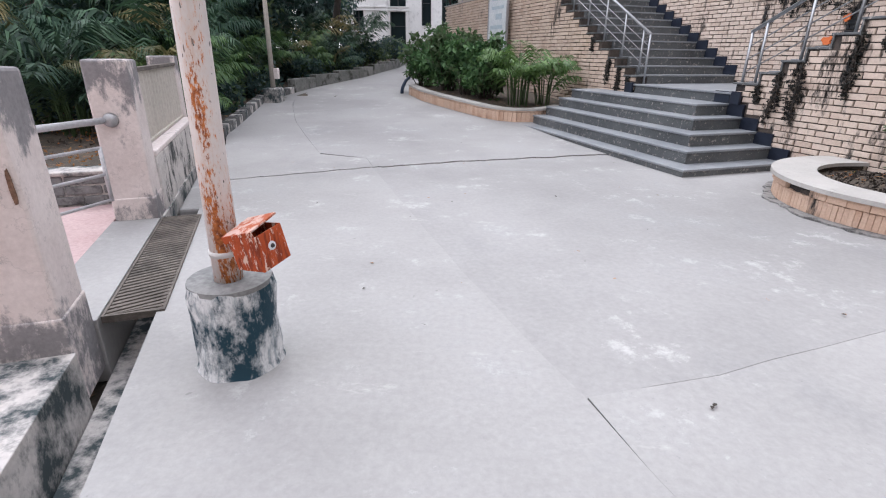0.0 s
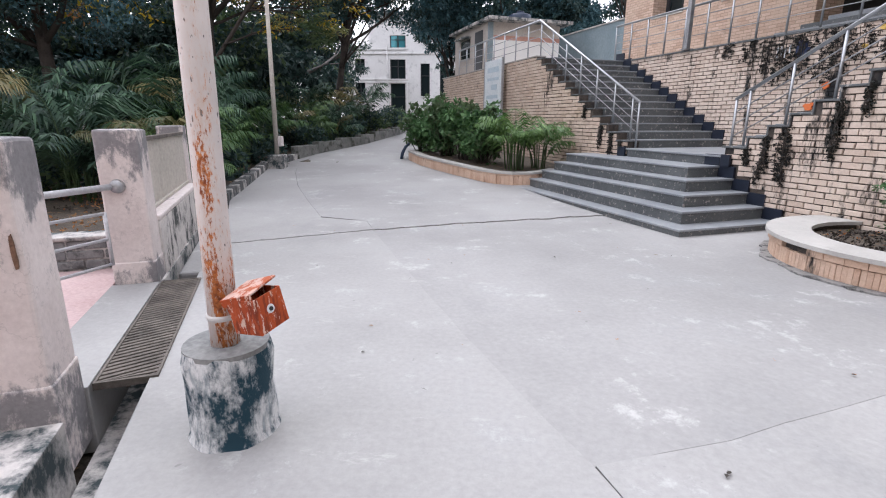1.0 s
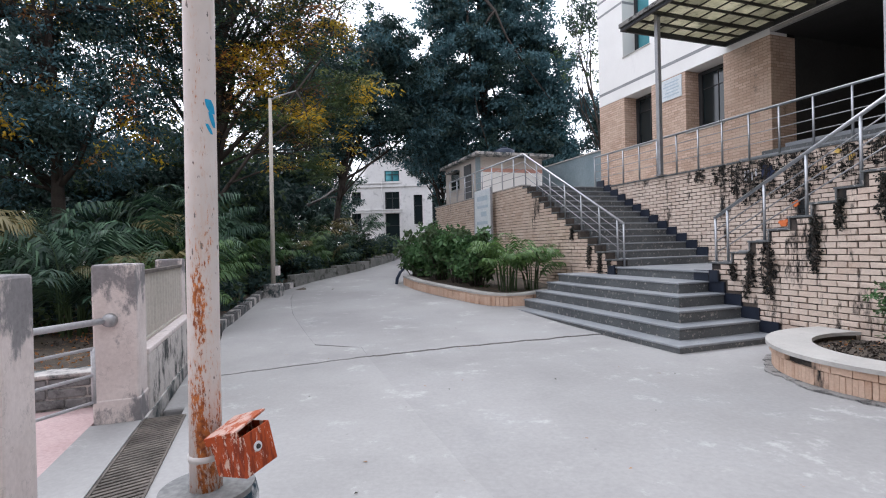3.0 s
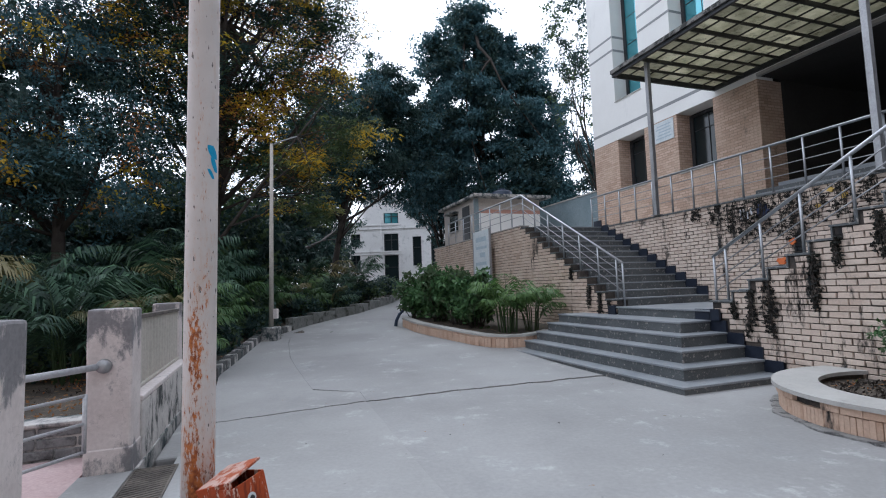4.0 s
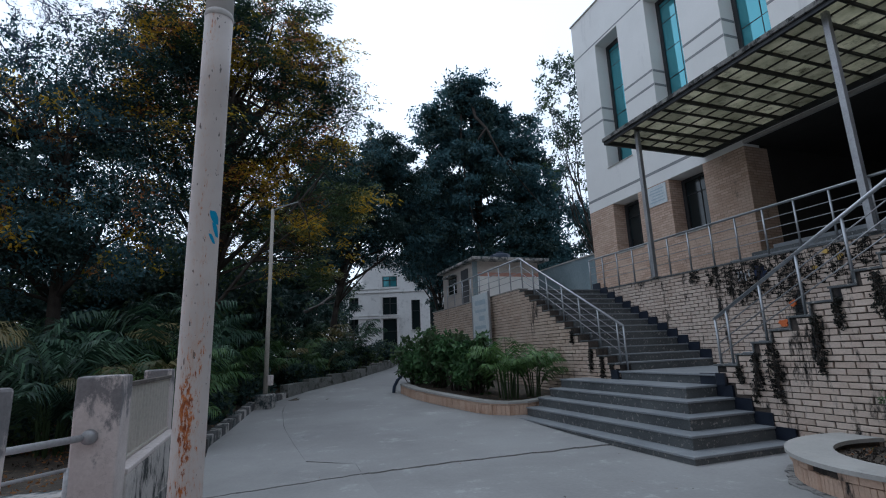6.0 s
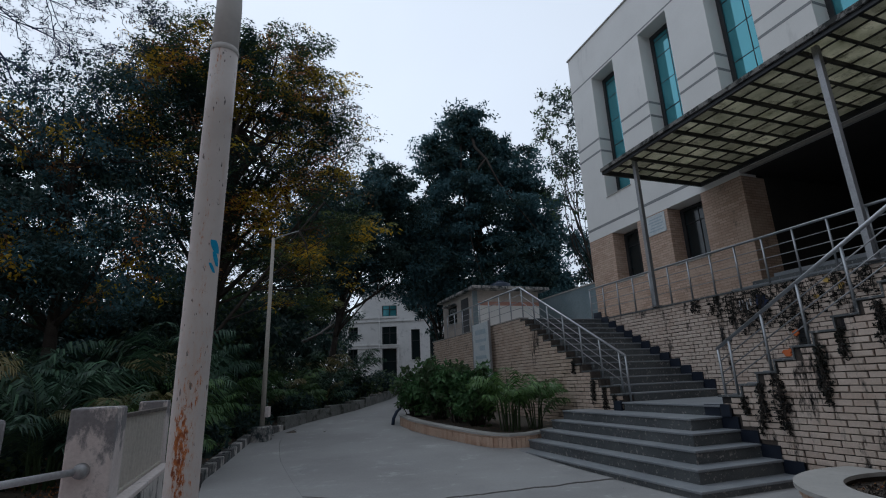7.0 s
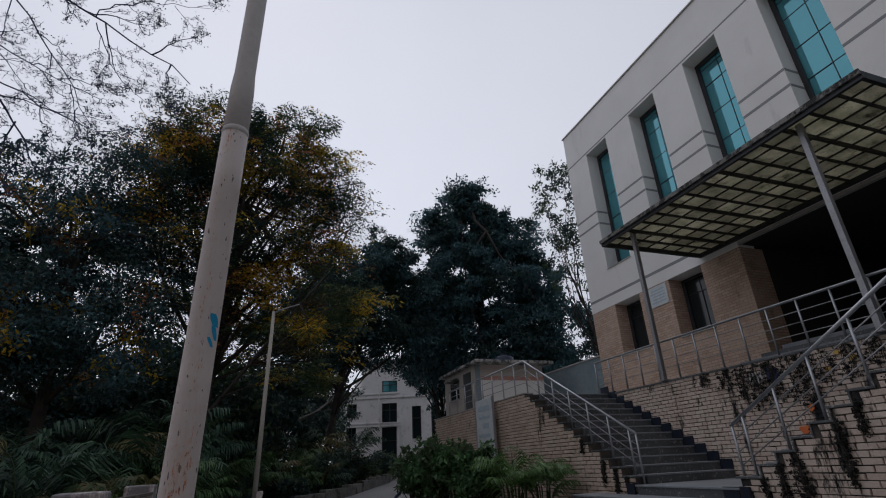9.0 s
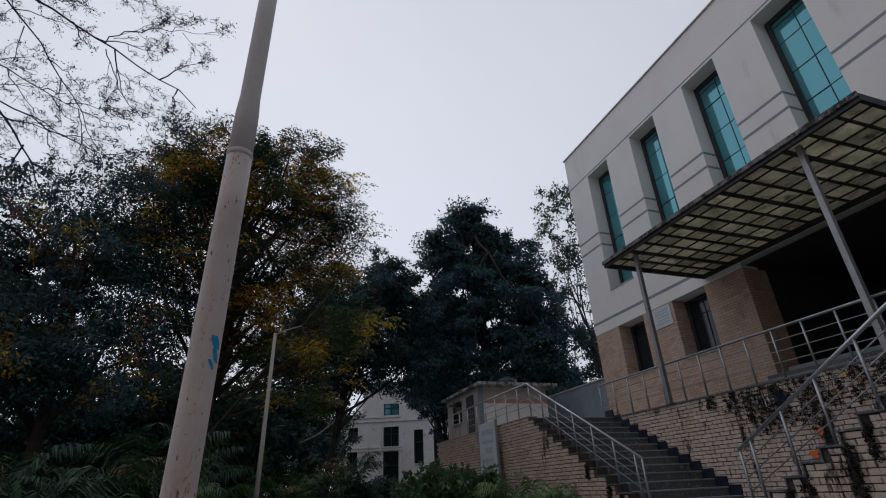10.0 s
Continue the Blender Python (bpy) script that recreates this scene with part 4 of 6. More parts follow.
def build_far_house():
    h = thing("far_building", "white three-storey building with dark windows and doorway", "building", pose(0, 45, 1.6, 0, 0, -3))
    holes = [(-5.17, -3.86, 0.0, 2.99), (-5.17, -3.83, 3.38, 4.97), (-5.16, -3.8, 5.91, 6.9), (-2.53, -1.73, 1.95, 4.63), (-0.85, -0.1, 1.9, 4.84), (-8.26, -7.38, 4.04, 5.03), (-8.28, -7.39, 1.58, 3.07), (1.6, 2.4, 1.9, 4.8)]
    xs = sorted({-9.3, -6.96, 3.5, *[v for q in holes for v in q[:2]]})
    zs = sorted({-1.0, 5.95, 8.6, *[v for q in holes for v in q[2:]]})
    bm = bmesh.new()
    for x0, x1 in zip(xs, xs[1:]):
        run = None
        for z0, z1 in zip(zs, zs[1:]):
            mx, mz = (x0 + x1) / 2, (z0 + z1) / 2
            if any(q[0] < mx < q[1] and q[2] < mz < q[3] for q in holes) or (mx < -6.96 and mz > 5.95):
                if run:
                    box(x0, x1, 0, 0.3, run[0], run[1], bm=bm)
                run = None
            else:
                run = (run[0], z1) if run else (z0, z1)
        if run:
            box(x0, x1, 0, 0.3, run[0], run[1], bm=bm)
    part("wall", bm, M_FAR_WALL, h)
    part("wall", box(-6.96, -6.66, 0.302, 8, 5.95, 8.6), M_FAR_WALL, h)
    part("wall", box(-9.3, -9.0, 0.302, 8, -1, 5.95), M_FAR_WALL, h)
    part("wall", box(-9.3, 3.5, 8, 8.3, -1, 8.6), M_FAR_WALL, h)
    part("roof", box(-6.97, 3.8, -0.2, 8.5, 8.6, 8.75), M_FAR_WALL, h)
    part("roof", box(-9.4, -6.97, -0.12, 8.5, 5.95, 6.05), M_FAR_WALL, h)
    for z0, z1, x1 in ((5.40, 5.50, 3.5), (5.74, 5.84, -3.7), (3.06, 3.14, -3.6), (3.30, 3.37, -3.6)):
        part("string_course", box(-9.32, x1, -0.10, -0.002, z0, z1), M_FAR_WALL, h)
    for n, (x0, x1, z0, z1) in enumerate(holes):
        w = part("window" if z0 > 0.1 else "door", box(x0, x1, 0.22, 0.28, z0, z1), M_TEAL_GLASS if n == 2 else M_DARK_GLASS, h)
        for u in ((0.0, 0.5, 1.0) if z1 - z0 < 2.5 else (0.0, 1.0)):
            xm = x0 + 0.04 + (x1 - x0 - 0.08) * u
            part("frame", box(xm - 0.04, xm + 0.04, 0.16, 0.219, z0, z1), M_FRAME, w)
        part("transom", box(x0 + 0.08, x1 - 0.08, 0.17, 0.219, z0 + (z1 - z0) * 0.62, z0 + (z1 - z0) * 0.62 + 0.06), M_FRAME, w)
        if z0 > 0.1:
            part("sill", box(x0 - 0.08, x1 + 0.08, -0.08, 0.16, z0 - 0.07, z0 - 0.004), M_FAR_WALL, w)
    part("downpipe", tube([(-3.7, -0.1, -0.5), (-3.7, -0.1, 3.0)], 0.05, 8), M_FAR_WALL, h)
    part("downpipe", tube([(-5.4, -0.1, -0.5), (-5.4, -0.1, 6.2)], 0.05, 8), M_FAR_WALL, h)


build_far_house()


def build_unseen_wall():
    # added out of view, tall enough to keep sky light off the foreground
    w = thing("wall_behind", "plain unseen wall added behind to block sky light", "wall", kind="structure")
    part("body", box(-24, 24, -8.3, -8.0, -0.1, 15.0), M_CREAM, w)


build_unseen_wall()


# ---------------------------------------------------------------- planters
def ring_planter():
    """Round planter against the stair wall: upright tiles, a course of bricks and a cement rim."""
    p = thing("round_planter", "round tiled planter with a cement rim and dry soil", "planter", MF @ pose(1.36, -1.86, 0))
    R0, inner = 1.34, 1.0

    def ring(r0, r1, z0, z1, n=72):
        bm = bmesh.new()
        lo0, hi0, lo1, hi1 = ([bm.verts.new((r * math.cos(k * math.tau / n), r * math.sin(k * math.tau / n), z)) for k in range(n)] for r, z in ((r0, z0), (r0, z1), (r1, z0), (r1, z1)))
        for k in range(n):
            j = (k + 1) % n
            bm.faces.new((lo1[k], lo1[j], hi1[j], hi1[k]))
            bm.faces.new((lo0[j], lo0[k], hi0[k], hi0[j]))
            bm.faces.new((hi0[k], hi1[k], hi1[j], hi0[j]))
            bm.faces.new((lo0[j], lo1[j], lo1[k], lo0[k]))
        return bm

    # only the half in front of the wall is open to view; the ring is cut by the wall's face
    def cut(bm):
        geom = bm.verts[:] + bm.edges[:] + bm.faces[:]
        r = bmesh.ops.bisect_plane(bm, geom=geom, plane_co=(0.415, 0, 0), plane_no=(1, 0, 0), clear_outer=True)
        bmesh.ops.holes_fill(bm, edges=[e for e in bm.edges if e.is_boundary])
        return bm

    part("core", cut(ring(inner + 0.02, R0 - 0.03, -0.05, 0.243)), M_MORTAR, p)
    part("rim", cut(ring(inner - 0.03, R0 + 0.06, 0.244, 0.286)), M_RIM, p, "smooth pale cement rim")
    part("soil", cut(tube([(0, 0, 0.08), (0, 0, 0.19), (0, 0, 0.21)], [inner + 0.03, inner + 0.03, 0.3], 48)), M_SOIL, p)
    # a broken skirt of cement round the foot, darker than the paving
    bm = ring(R0 - 0.03, R0 + 0.10, -0.03, 0.008, 160)
    for v in bm.verts:
        d = math.hypot(v.co.x, v.co.y)
        if d > R0 + 0.05:
            k = 1 + 0.06 * noise.noise((v.co.x * 2.2, v.co.y * 2.2, 3.0)) + 0.04 * noise.noise((v.co.x * 9, v.co.y * 9, 7.0))
            v.co.x, v.co.y = v.co.x * k, v.co.y * k
    part("cement_skirt", cut(bm), M_APRON, p, "broken dark cement skirt")
    tile = bpy.data.meshes.new("tile")
    bm = box(R0 - 0.035, R0, -0.0232, 0.0232, 0.0, 0.163, 0.004)
    bm.to_mesh(tile)
    bm.free()
    tile.materials.append(M_TILE)
    cap = bpy.data.meshes.new("tile")
    bm = box(R0 - 0.03, R0 + 0.02, -0.09, 0.09, 0.169, 0.24, 0.006)
    bm.to_mesh(cap)
    bm.free()
    cap.materials.append(M_TILE)
    n = 172
    for k in range(n):
        g = k * 360 / n
        if math.cos(radians(g)) < 0.33:
            ob = part("tile", tile, None, p)
            ob.matrix_local = pose(random.uniform(-0.005, 0.004), 0, random.uniform(-0.006, 0.003), 0, 0, g)
    n = 46
    for k in range(n):
        g = k * 360 / n
        if math.cos(radians(g)) < 0.28 and k not in (20, 21, 28):
            ob = part("tile", cap, None, p)
            ob.matrix_local = pose(random.uniform(-0.004, 0.004), 0, 0, 0, 0, g)


ring_planter()


def long_planter():
    """Low planter along the stair wall, with a rounded near end, that follows the rising road."""
    p = thing("long_planter", "low terracotta-tiled planter filled with shrubs and palms", "planter")
    front = [(-1.16, 14.55), (-0.75, 13.45), (-0.3, 12.65), (0.2, 11.85), (0.7, 11.1), (1.0, 10.78), (1.35, 10.62), (1.76, 10.66), (2.1, 10.88), (2.42, 11.2)]
    path = []
    for (x0, y0), (x1, y1) in zip(front, front[1:]):
        n = 6
        path += [(x0 + (x1 - x0) * i / n, y0 + (y1 - y0) * i / n) for i in range(n)]
    path.append(front[-1])
    back = [(2.9, 12.0), (1.0, 16.5), (-0.6, 17.0)]

    def band(out0, out1, z0, z1):
        bm = bmesh.new()
        sec = []
        for i, (x, y) in enumerate(path):
            dx, dy = path[min(i + 1, len(path) - 1)][0] - path[max(i - 1, 0)][0], path[min(i + 1, len(path) - 1)][1] - path[max(i - 1, 0)][1]
            ln = math.hypot(dx, dy)
            nx, ny = dy / ln, -dx / ln
            g = ground_z(y)
            sec.append([bm.verts.new((x - nx * o, y - ny * o, g + z)) for o, z in ((out0, z0), (out1, z0), (out1, z1), (out0, z1))])
        for a, b in zip(sec, sec[1:]):
            for k in range(4):
                bm.faces.new((a[k], a[(k + 1) % 4], b[(k + 1) % 4], b[k]))
        bm.faces.new(sec[0])
        bm.faces.new(sec[-1][::-1])
        return bm

    part("core", band(0.02, 0.12, -0.1, 0.2), M_MORTAR, p)
    part("rim", band(-0.03, 0.2, 0.225, 0.27), M_RIM, p, "pale cement rim")
    part("ledge", band(-0.012, 0.1, 0.195, 0.224), M_TILE, p)
    bm = bmesh.new()
    vs = [bm.verts.new((x, y, ground_z(y) + 0.2)) for x, y in [(a - 0.0, b + 0.12) for a, b in path] + back]
    bm.faces.new(vs)
    bmesh.ops.triangulate(bm, faces=bm.faces[:])
    part("soil", bm, M_SOIL, p)
    tile = bpy.data.meshes.new("tile")
    bm = box(-0.044, 0.044, -0.018, 0.02, 0.0, 0.19, 0.004)
    bm.to_mesh(tile)
    bm.free()
    tile.materials.append(M_TILE)
    run, nxt = 0.0, 0.05
    for (x0, y0), (x1, y1) in zip(path, path[1:]):
        ln = math.hypot(x1 - x0, y1 - y0)
        while nxt <= run + ln:
            t = (nxt - run) / ln
            x, y = x0 + (x1 - x0) * t, y0 + (y1 - y0) * t
            ob = part("tile", tile, None, p)
            ob.matrix_local = pose(x, y, ground_z(y), 0, 0, math.degrees(math.atan2(y1 - y0, x1 - x0)))
            nxt += 0.094
        run += ln
    # the planter's far return wall
    part("end_wall", box(-0.05, 0.05, 0, 2.6, -0.1, 0.24, m=pose(-1.1, 14.6, ground_z(15), 0, 0, -14)), M_RIM, p)


long_planter()


# ---------------------------------------------------------------- gate, fence and drain
ML = pose(-1.98, 2.39, 0, 0, 0, 19.4)  # along the drain: y away, x towards the road


def build_gate_post(name_label, m, group="gate posts"):
    p = thing("gate_post", name_label, "gate post", m, group)
    bm = box(-0.33, 0.0, 0.0, 0.33, -0.3, 1.34, 0.018)
    bmesh.ops.subdivide_edges(bm, edges=[e for e in bm.edges if e.calc_length() > 0.25], cuts=5, use_grid_fill=True)
    for v in bm.verts:
        v.co += 0.006 * Vector(noise.noise_vector(v.co * 6))
    part("shaft", bm, M_POST, p)
    part("plinth", box(-0.337, 0.006, -0.007, 0.337, -0.3, 0.2, 0.012), M_POST, p)
    return p


near_post = build_gate_post("cream plastered gate post with peeling mouldy top", ML @ pose(0, -0.335, 0))
bm = bmesh.new()
rnd = random.Random(3)
rim = [(-0.03 + (0.006 + 0.005 * rnd.random()) * math.cos(k * math.tau / 16), 0.855 + 0.085 * math.sin(k * math.tau / 16) * rnd.uniform(0.85, 1.1)) for k in range(16)]
bm.faces.new([bm.verts.new((x, -0.011, z)) for x, z in rim])
for v in bmesh.ops.extrude_face_region(bm, geom=bm.faces[:])["geom"]:
    if isinstance(v, bmesh.types.BMVert):
        v.co.y += 0.02
part("scar", bm, M_RUST_SCAR, near_post, "brown gouge in the plaster")
build_gate_post("cream plastered gate post holding the steel barrier pipe", ML @ pose(0, 1.95, 0))
build_gate_post("cream plastered fence post at the sheet fence", ML @ pose(-0.1, 4.95, 0))


def build_fence():
    w = thing("fence_wall", "low mouldy plastered wall under the sheet fence", "wall", ML, kind="structure")
    bm = box(-0.3, 0.015, 2.285, 4.945, -0.3, 0.50, 0.02)
    bmesh.ops.subdivide_edges(bm, edges=[e for e in bm.edges if e.calc_length() > 0.4], cuts=12, use_grid_fill=True)
    for v in bm.verts:
        v.co += 0.014 * Vector(noise.noise_vector(v.co * 4))
    part("body", bm, M_FENCE_WALL, w)
    part("ledge", box(-0.31, 0.02, 2.285, 4.945, 0.50, 0.55, 0.012), M_PLASTER, w)
    bm = box(-0.3, 0.0, 5.29, 6.3, -0.3, 0.30, 0.02)
    part("body", bm, M_FENCE_WALL, w)
    f = thing("sheet_fence", "beige ribbed metal fence sheet between posts", "fence", ML)
    n = 66
    bm = bmesh.new()
    rows = []
    for k in range(n + 1):
        y = 2.29 + (4.94 - 2.29) * k / n
        x = -0.13 + (0.018 if k % 4 in (1, 2) else 0.0)
        rows.append([bm.verts.new((x + dx, y, z)) for dx in (0, -0.006) for z in (0.56, 1.22)])
    for a, b in zip(rows, rows[1:]):
        bm.faces.new((a[0], b[0], b[1], a[1]))
        bm.faces.new((a[2], a[3], b[3], b[2]))
        bm.faces.new((a[1], b[1], b[3], a[3]))
    part("sheet", bm, M_FENCE, f)
    part("top_rail", box(-0.15, -0.09, 2.288, 4.942, 1.22, 1.26, 0.004), M_IRON, f)
    part("bottom_rail", box(-0.15, -0.09, 2.288, 4.942, 0.553, 0.585, 0.004), M_FENCE, f)


build_fence()


def build_barrier():
    g = thing("barrier_pipe", "thick steel barrier pipe across the gateway", "barrier", ML)
    def swung(t, z):
        return (-0.22 - 0.6 * t, 1.95 - 0.8 * t, z)

    part("pipe", tube([swung(0, 0.87), swung(2.3, 0.87)], 0.027, 14), M_GATE_PIPE, g, smooth=True)
    part("flange", tube([(-0.2, 1.90, 0.87), (-0.2, 1.955, 0.87)], [0.05, 0.062], 16), M_STEEL_DULL, g, smooth=True)
    r = thing("gate_rail", "low steel pipe frame under the barrier pipe", "rail", ML)
    for z in (0.22, 0.44, 0.66):
        part("bar", tube([swung(0.13, z), swung(2.3, z)], 0.014, 8), M_GATE_PIPE, r, smooth=True)
    part("upright", tube([swung(0.13, 0.21), swung(0.13, 0.67)], 0.017, 8), M_GATE_PIPE, r, smooth=True)
    part("upright", tube([swung(2.28, 0.0), swung(2.28, 0.85)], 0.017, 8), M_GATE_PIPE, r, smooth=True)
    k = thing("garden_wall", "low stone block wall behind the gateway", "wall", ML, kind="structure")
    part("core", box(-4.5, -0.36, 2.575, 2.8, -0.2, 0.298), M_PLASTER_DARK, k)
    rnd = random.Random(4)
    for row in range(3):
        y = -4.45 + 0.1 * row
        while y < -0.4:
            ln = rnd.uniform(0.24, 0.36)
            part("stone", box(y, min(y + ln, -0.36) - 0.015, 2.56, 2.62, 0.01 + 0.098 * row, 0.092 + 0.098 * row, 0.012), M_GARDEN_STONE, k)
            y += ln
    part("coping", box(-4.5, -0.36, 2.54, 2.83, 0.30, 0.335, 0.01), M_PLASTER_DARK, k)
    p = thing("gateway_paving", "faded red paving in the gateway with a pale concrete edge", "paving", ML, kind="structure")
    part("apron", box(-5.0, -0.36, -2.6, 2.55, -0.4, 0.0), M_PINK, p)
    part("edge", box(-0.358, 0.02, 0.0, 1.93, -0.4, 0.006, 0.005), M_CONCRETE, p)
    part("edge", box(-0.358, 0.02, -5.0, -0.34, -0.4, 0.006, 0.005), M_PLASTER_DARK, p)


build_barrier()


def build_grate():
    g = thing("drain_grate", "rusty steel bar grate over the roadside drain", "drain grate", ML)
    x0, x1, y0, y1 = 0.035, 0.36, 0.02, 1.93
    for q in ((x0, x0 + 0.014, y0, y1), (x1 - 0.014, x1, y0, y1), (x0 + 0.014, x1 - 0.014, y0, y0 + 0.014), (x0 + 0.014, x1 - 0.014, y1 - 0.014, y1)):
        part("rim", box(*q, -0.03, 0.012), M_IRON, g)
    n = 39
    for k in range(n):
        y = y0 - 0.03 + (y1 - y0 + 0.06) * k / (n - 1)
        bm = box(x0 + 0.014, x1 - 0.014, y - 0.016, y + 0.016, -0.028, 0.008, 0.002)
        for v in bm.verts:
            v.co.y = min(y1 - 0.016, max(y0 + 0.016, v.co.y + (v.co.x - (x0 + x1) / 2) * 0.38))
        part("bar", bm, M_IRON, g)
    part("crossbar", box((x0 + x1) / 2 - 0.01, (x0 + x1) / 2 + 0.01, y0 + 0.025, y1 - 0.025, -0.05, -0.03), M_IRON, g)
    d = thing("drain_channel", "open concrete drain channel with dirt on its floor", "drain", ML, kind="structure")
    part("floor", box(0.03, 0.42, -6, 6.2, -0.44, -0.34), M_PLASTER_DARK, d)
    part("wall", box(-0.0, 0.03, 1.95, 6.2, -0.44, -0.02), M_PLASTER_DARK, d)
    part("litter", box(0.05, 0.34, 2.6, 4.4, -0.34, -0.12, 0.03), M_CONCRETE, d)


build_grate()


# ---------------------------------------------------------------- lamp pole on its drum, with the rusty box
def build_pole():
    cx, cy = -1.01, 2.07
    d = thing("concrete_drum", "whitewashed concrete drum with blue-black stains", "drum", pose(cx, cy, 0))
    bm = bmesh.new()
    n, rings = 40, 9
    grid = []
    for j in range(rings + 1):
        z = -0.02 + 0.46 * j / rings
        grid.append([])
        for k in range(n):
            g = k * math.tau / n
            r = 0.192 + 0.012 * noise.noise((math.cos(g) * 2, math.sin(g) * 2, z * 6)) + (0.02 if j == 0 else 0) - (0.012 if j == rings else 0)
            grid[-1].append(bm.verts.new((r * math.cos(g), r * math.sin(g), z)))
    for a, b in zip(grid, grid[1:]):
        for k in range(n):
            bm.faces.new((a[k], a[(k + 1) % n], b[(k + 1) % n], b[k]))
    part("body", bm, M_DRUM, d, smooth=True)
    part("top", tube([(0, 0, 0.42), (0, 0, 0.442), (0, 0, 0.447)], [0.188, 0.186, 0.1], 40), M_DRUM_TOP, d, "grey cement top")

    p = thing("lamp_pole", "white painted steel pole with rust streaks and blue mark", "pole", pose(cx + 0.005, cy - 0.02, 0.443))
    lean = 0.010
    part("lower_tube", tube([(lean * z, 0, z) for z in (0, 0.5, 1.0, 1.6, 2.2, 2.565)], [0.063, 0.062, 0.062, 0.061, 0.061, 0.061], 32), M_POLE, p, smooth=True)
    part("joint_ring", tube([(lean * 2.54, 0, 2.535), (lean * 2.55, 0, 2.55), (lean * 2.58, 0, 2.575)], [0.0625, 0.065, 0.058], 32), M_POLE_UP, p, smooth=True)
    part("upper_tube", tube([(lean * z, 0, z) for z in (2.565, 2.83, 2.93, 5.5)], [0.0605, 0.0585, 0.052, 0.050], 32), M_POLE_UP, p, smooth=True)
    part("arm", tube([(0.055, 0, 5.4), (0.055, 0, 5.7), (-0.2, 0.0, 5.95), (-0.8, 0, 6.05)], 0.03, 12), M_POLE_UP, p, smooth=True)
    part("lamp_head", box(-1.25, -0.78, -0.09, 0.09, 5.99, 6.09, 0.03), M_POLE_UP, p)
    part("clamp", tube([(0, 0, 0.125), (0, 0, 0.15)], 0.0665, 24), M_POLE_UP, p, smooth=True)
    # smeared blue paint, two strokes that wrap the tube
    for z0, z1, g0, g1 in ((1.545, 1.60, -34, 2), (1.49, 1.55, -20, 4), (1.46, 1.50, -30, -14)):
        bm = bmesh.new()
        rows = []
        for i in range(6):
            z = z0 + (z1 - z0) * i / 5
            w = 0.5 + 0.5 * math.sin(math.pi * (i + 0.6) / 6.2)
            rows.append([bm.verts.new((lean * z + 0.0625 * math.cos(radians(g0 + (g1 - g0) * (0.5 + (j / 4 - 0.5) * w) - 4 * i)), 0.0625 * math.sin(radians(g0 + (g1 - g0) * (0.5 + (j / 4 - 0.5) * w) - 4 * i)), z)) for j in range(5)])
        for a, b in zip(rows, rows[1:]):
            for j in range(4):
                bm.faces.new((a[j], a[j + 1], b[j + 1], b[j]))
        part("paint_mark", bm, M_BLUE_PAINT, p, "smeared blue paint")

    b = thing("switch_box", "rusty red metal switch box hanging open on the pole", "electrical box", Matrix.Translation((-0.803, 1.95, 0.645)) @ Matrix.Rotation(radians(11), 4, Vector((0.38, -0.93, 0.0))) @ pose(0, 0, 0, 0, 0, -26))
    s, t = 0.078, 0.004
    sh = bmesh.new()
    box(-s, s, -s, -s + t, -s, s, bm=sh)
    box(-s, s, s - t, s, -s, s, bm=sh)
    box(-s, -s + t, -s + t, s - t, -s, s, bm=sh)
    box(s - t, s, -s + t, s - t, -s, s, bm=sh)
    box(-s + t, s - t, -s + t, s - t, -s, -s + t, bm=sh)
    part("case", sh, M_RUST, b)
    lid = part("lid", box(-0.085, 0.085, -0.085, 0.085, 0.0, 0.01, 0.003, m=pose(-0.03, 0.012, 0.088, 5, -9, 5)), M_RUST_PALE, b, "bent loose lid with peeling pale paint")
    part("lip", box(-0.085, 0.085, -0.09, -0.08, -0.025, 0.008, m=pose(-0.03, 0.012, 0.088, 5, -9, 5)), M_RUST, lid)
    part("lock_plate", tube([(s - 0.001, 0.0, 0.01), (s + 0.003, 0.0, 0.01)], [0.02, 0.019], 20), M_CHALK, b, "pale round lock plate")
    part("lock", tube([(s + 0.0032, 0.0, 0.01), (s + 0.009, 0.0, 0.01)], [0.010, 0.008], 14), M_FRAME, b, "dark lock barrel")
    part("bracket", box(-0.2, -s, -0.02, 0.02, -0.02, 0.02), M_RUST, b)


build_pole()


def build_street_lamp():
    y = 12.85
    p = thing("street_lamp", "slim weathered street lamp beside the kerb", "street lamp", pose(-4.42, y, ground_z(y)))
    part("base", box(-0.2, 0.2, -0.2, 0.2, -0.1, 0.34, 0.03), M_PLASTER_DARK, p, "stained concrete base")
    part("pole", tube([(0, 0, 0.3), (0.02, 0, 2.6), (0.04, 0, 5.15)], [0.06, 0.052, 0.042], 14), M_LAMP_POLE, p, smooth=True)
    part("arm", tube([(0.04, 0, 5.1), (0.25, 0, 5.2), (0.5, 0, 5.27), (0.72, 0, 5.33)], [0.026, 0.022, 0.018, 0.014], 8), M_STEEL_DULL, p, smooth=True)
    part("meter_box", box(0.07, 0.17, -0.08, 0.08, 0.55, 0.8, 0.01), M_PLASTER, p)


build_street_lamp()


M_KERB_BLACK = mottled("worn_black_kerb_paint", (0.06, 0.06, 0.065), (0.14, 0.14, 0.14), big=3, small=30, stain=(0.3, 0.3, 0.29), amount=(0.6, 0.7), stain_scale=6)
M_KERB_MOSS = mottled("mossy_cement", (0.10, 0.105, 0.095), (0.22, 0.22, 0.21), big=2, small=25, bump=0.5, stain=(0.04, 0.045, 0.035), amount=(0.5, 0.62), stain_scale=3)


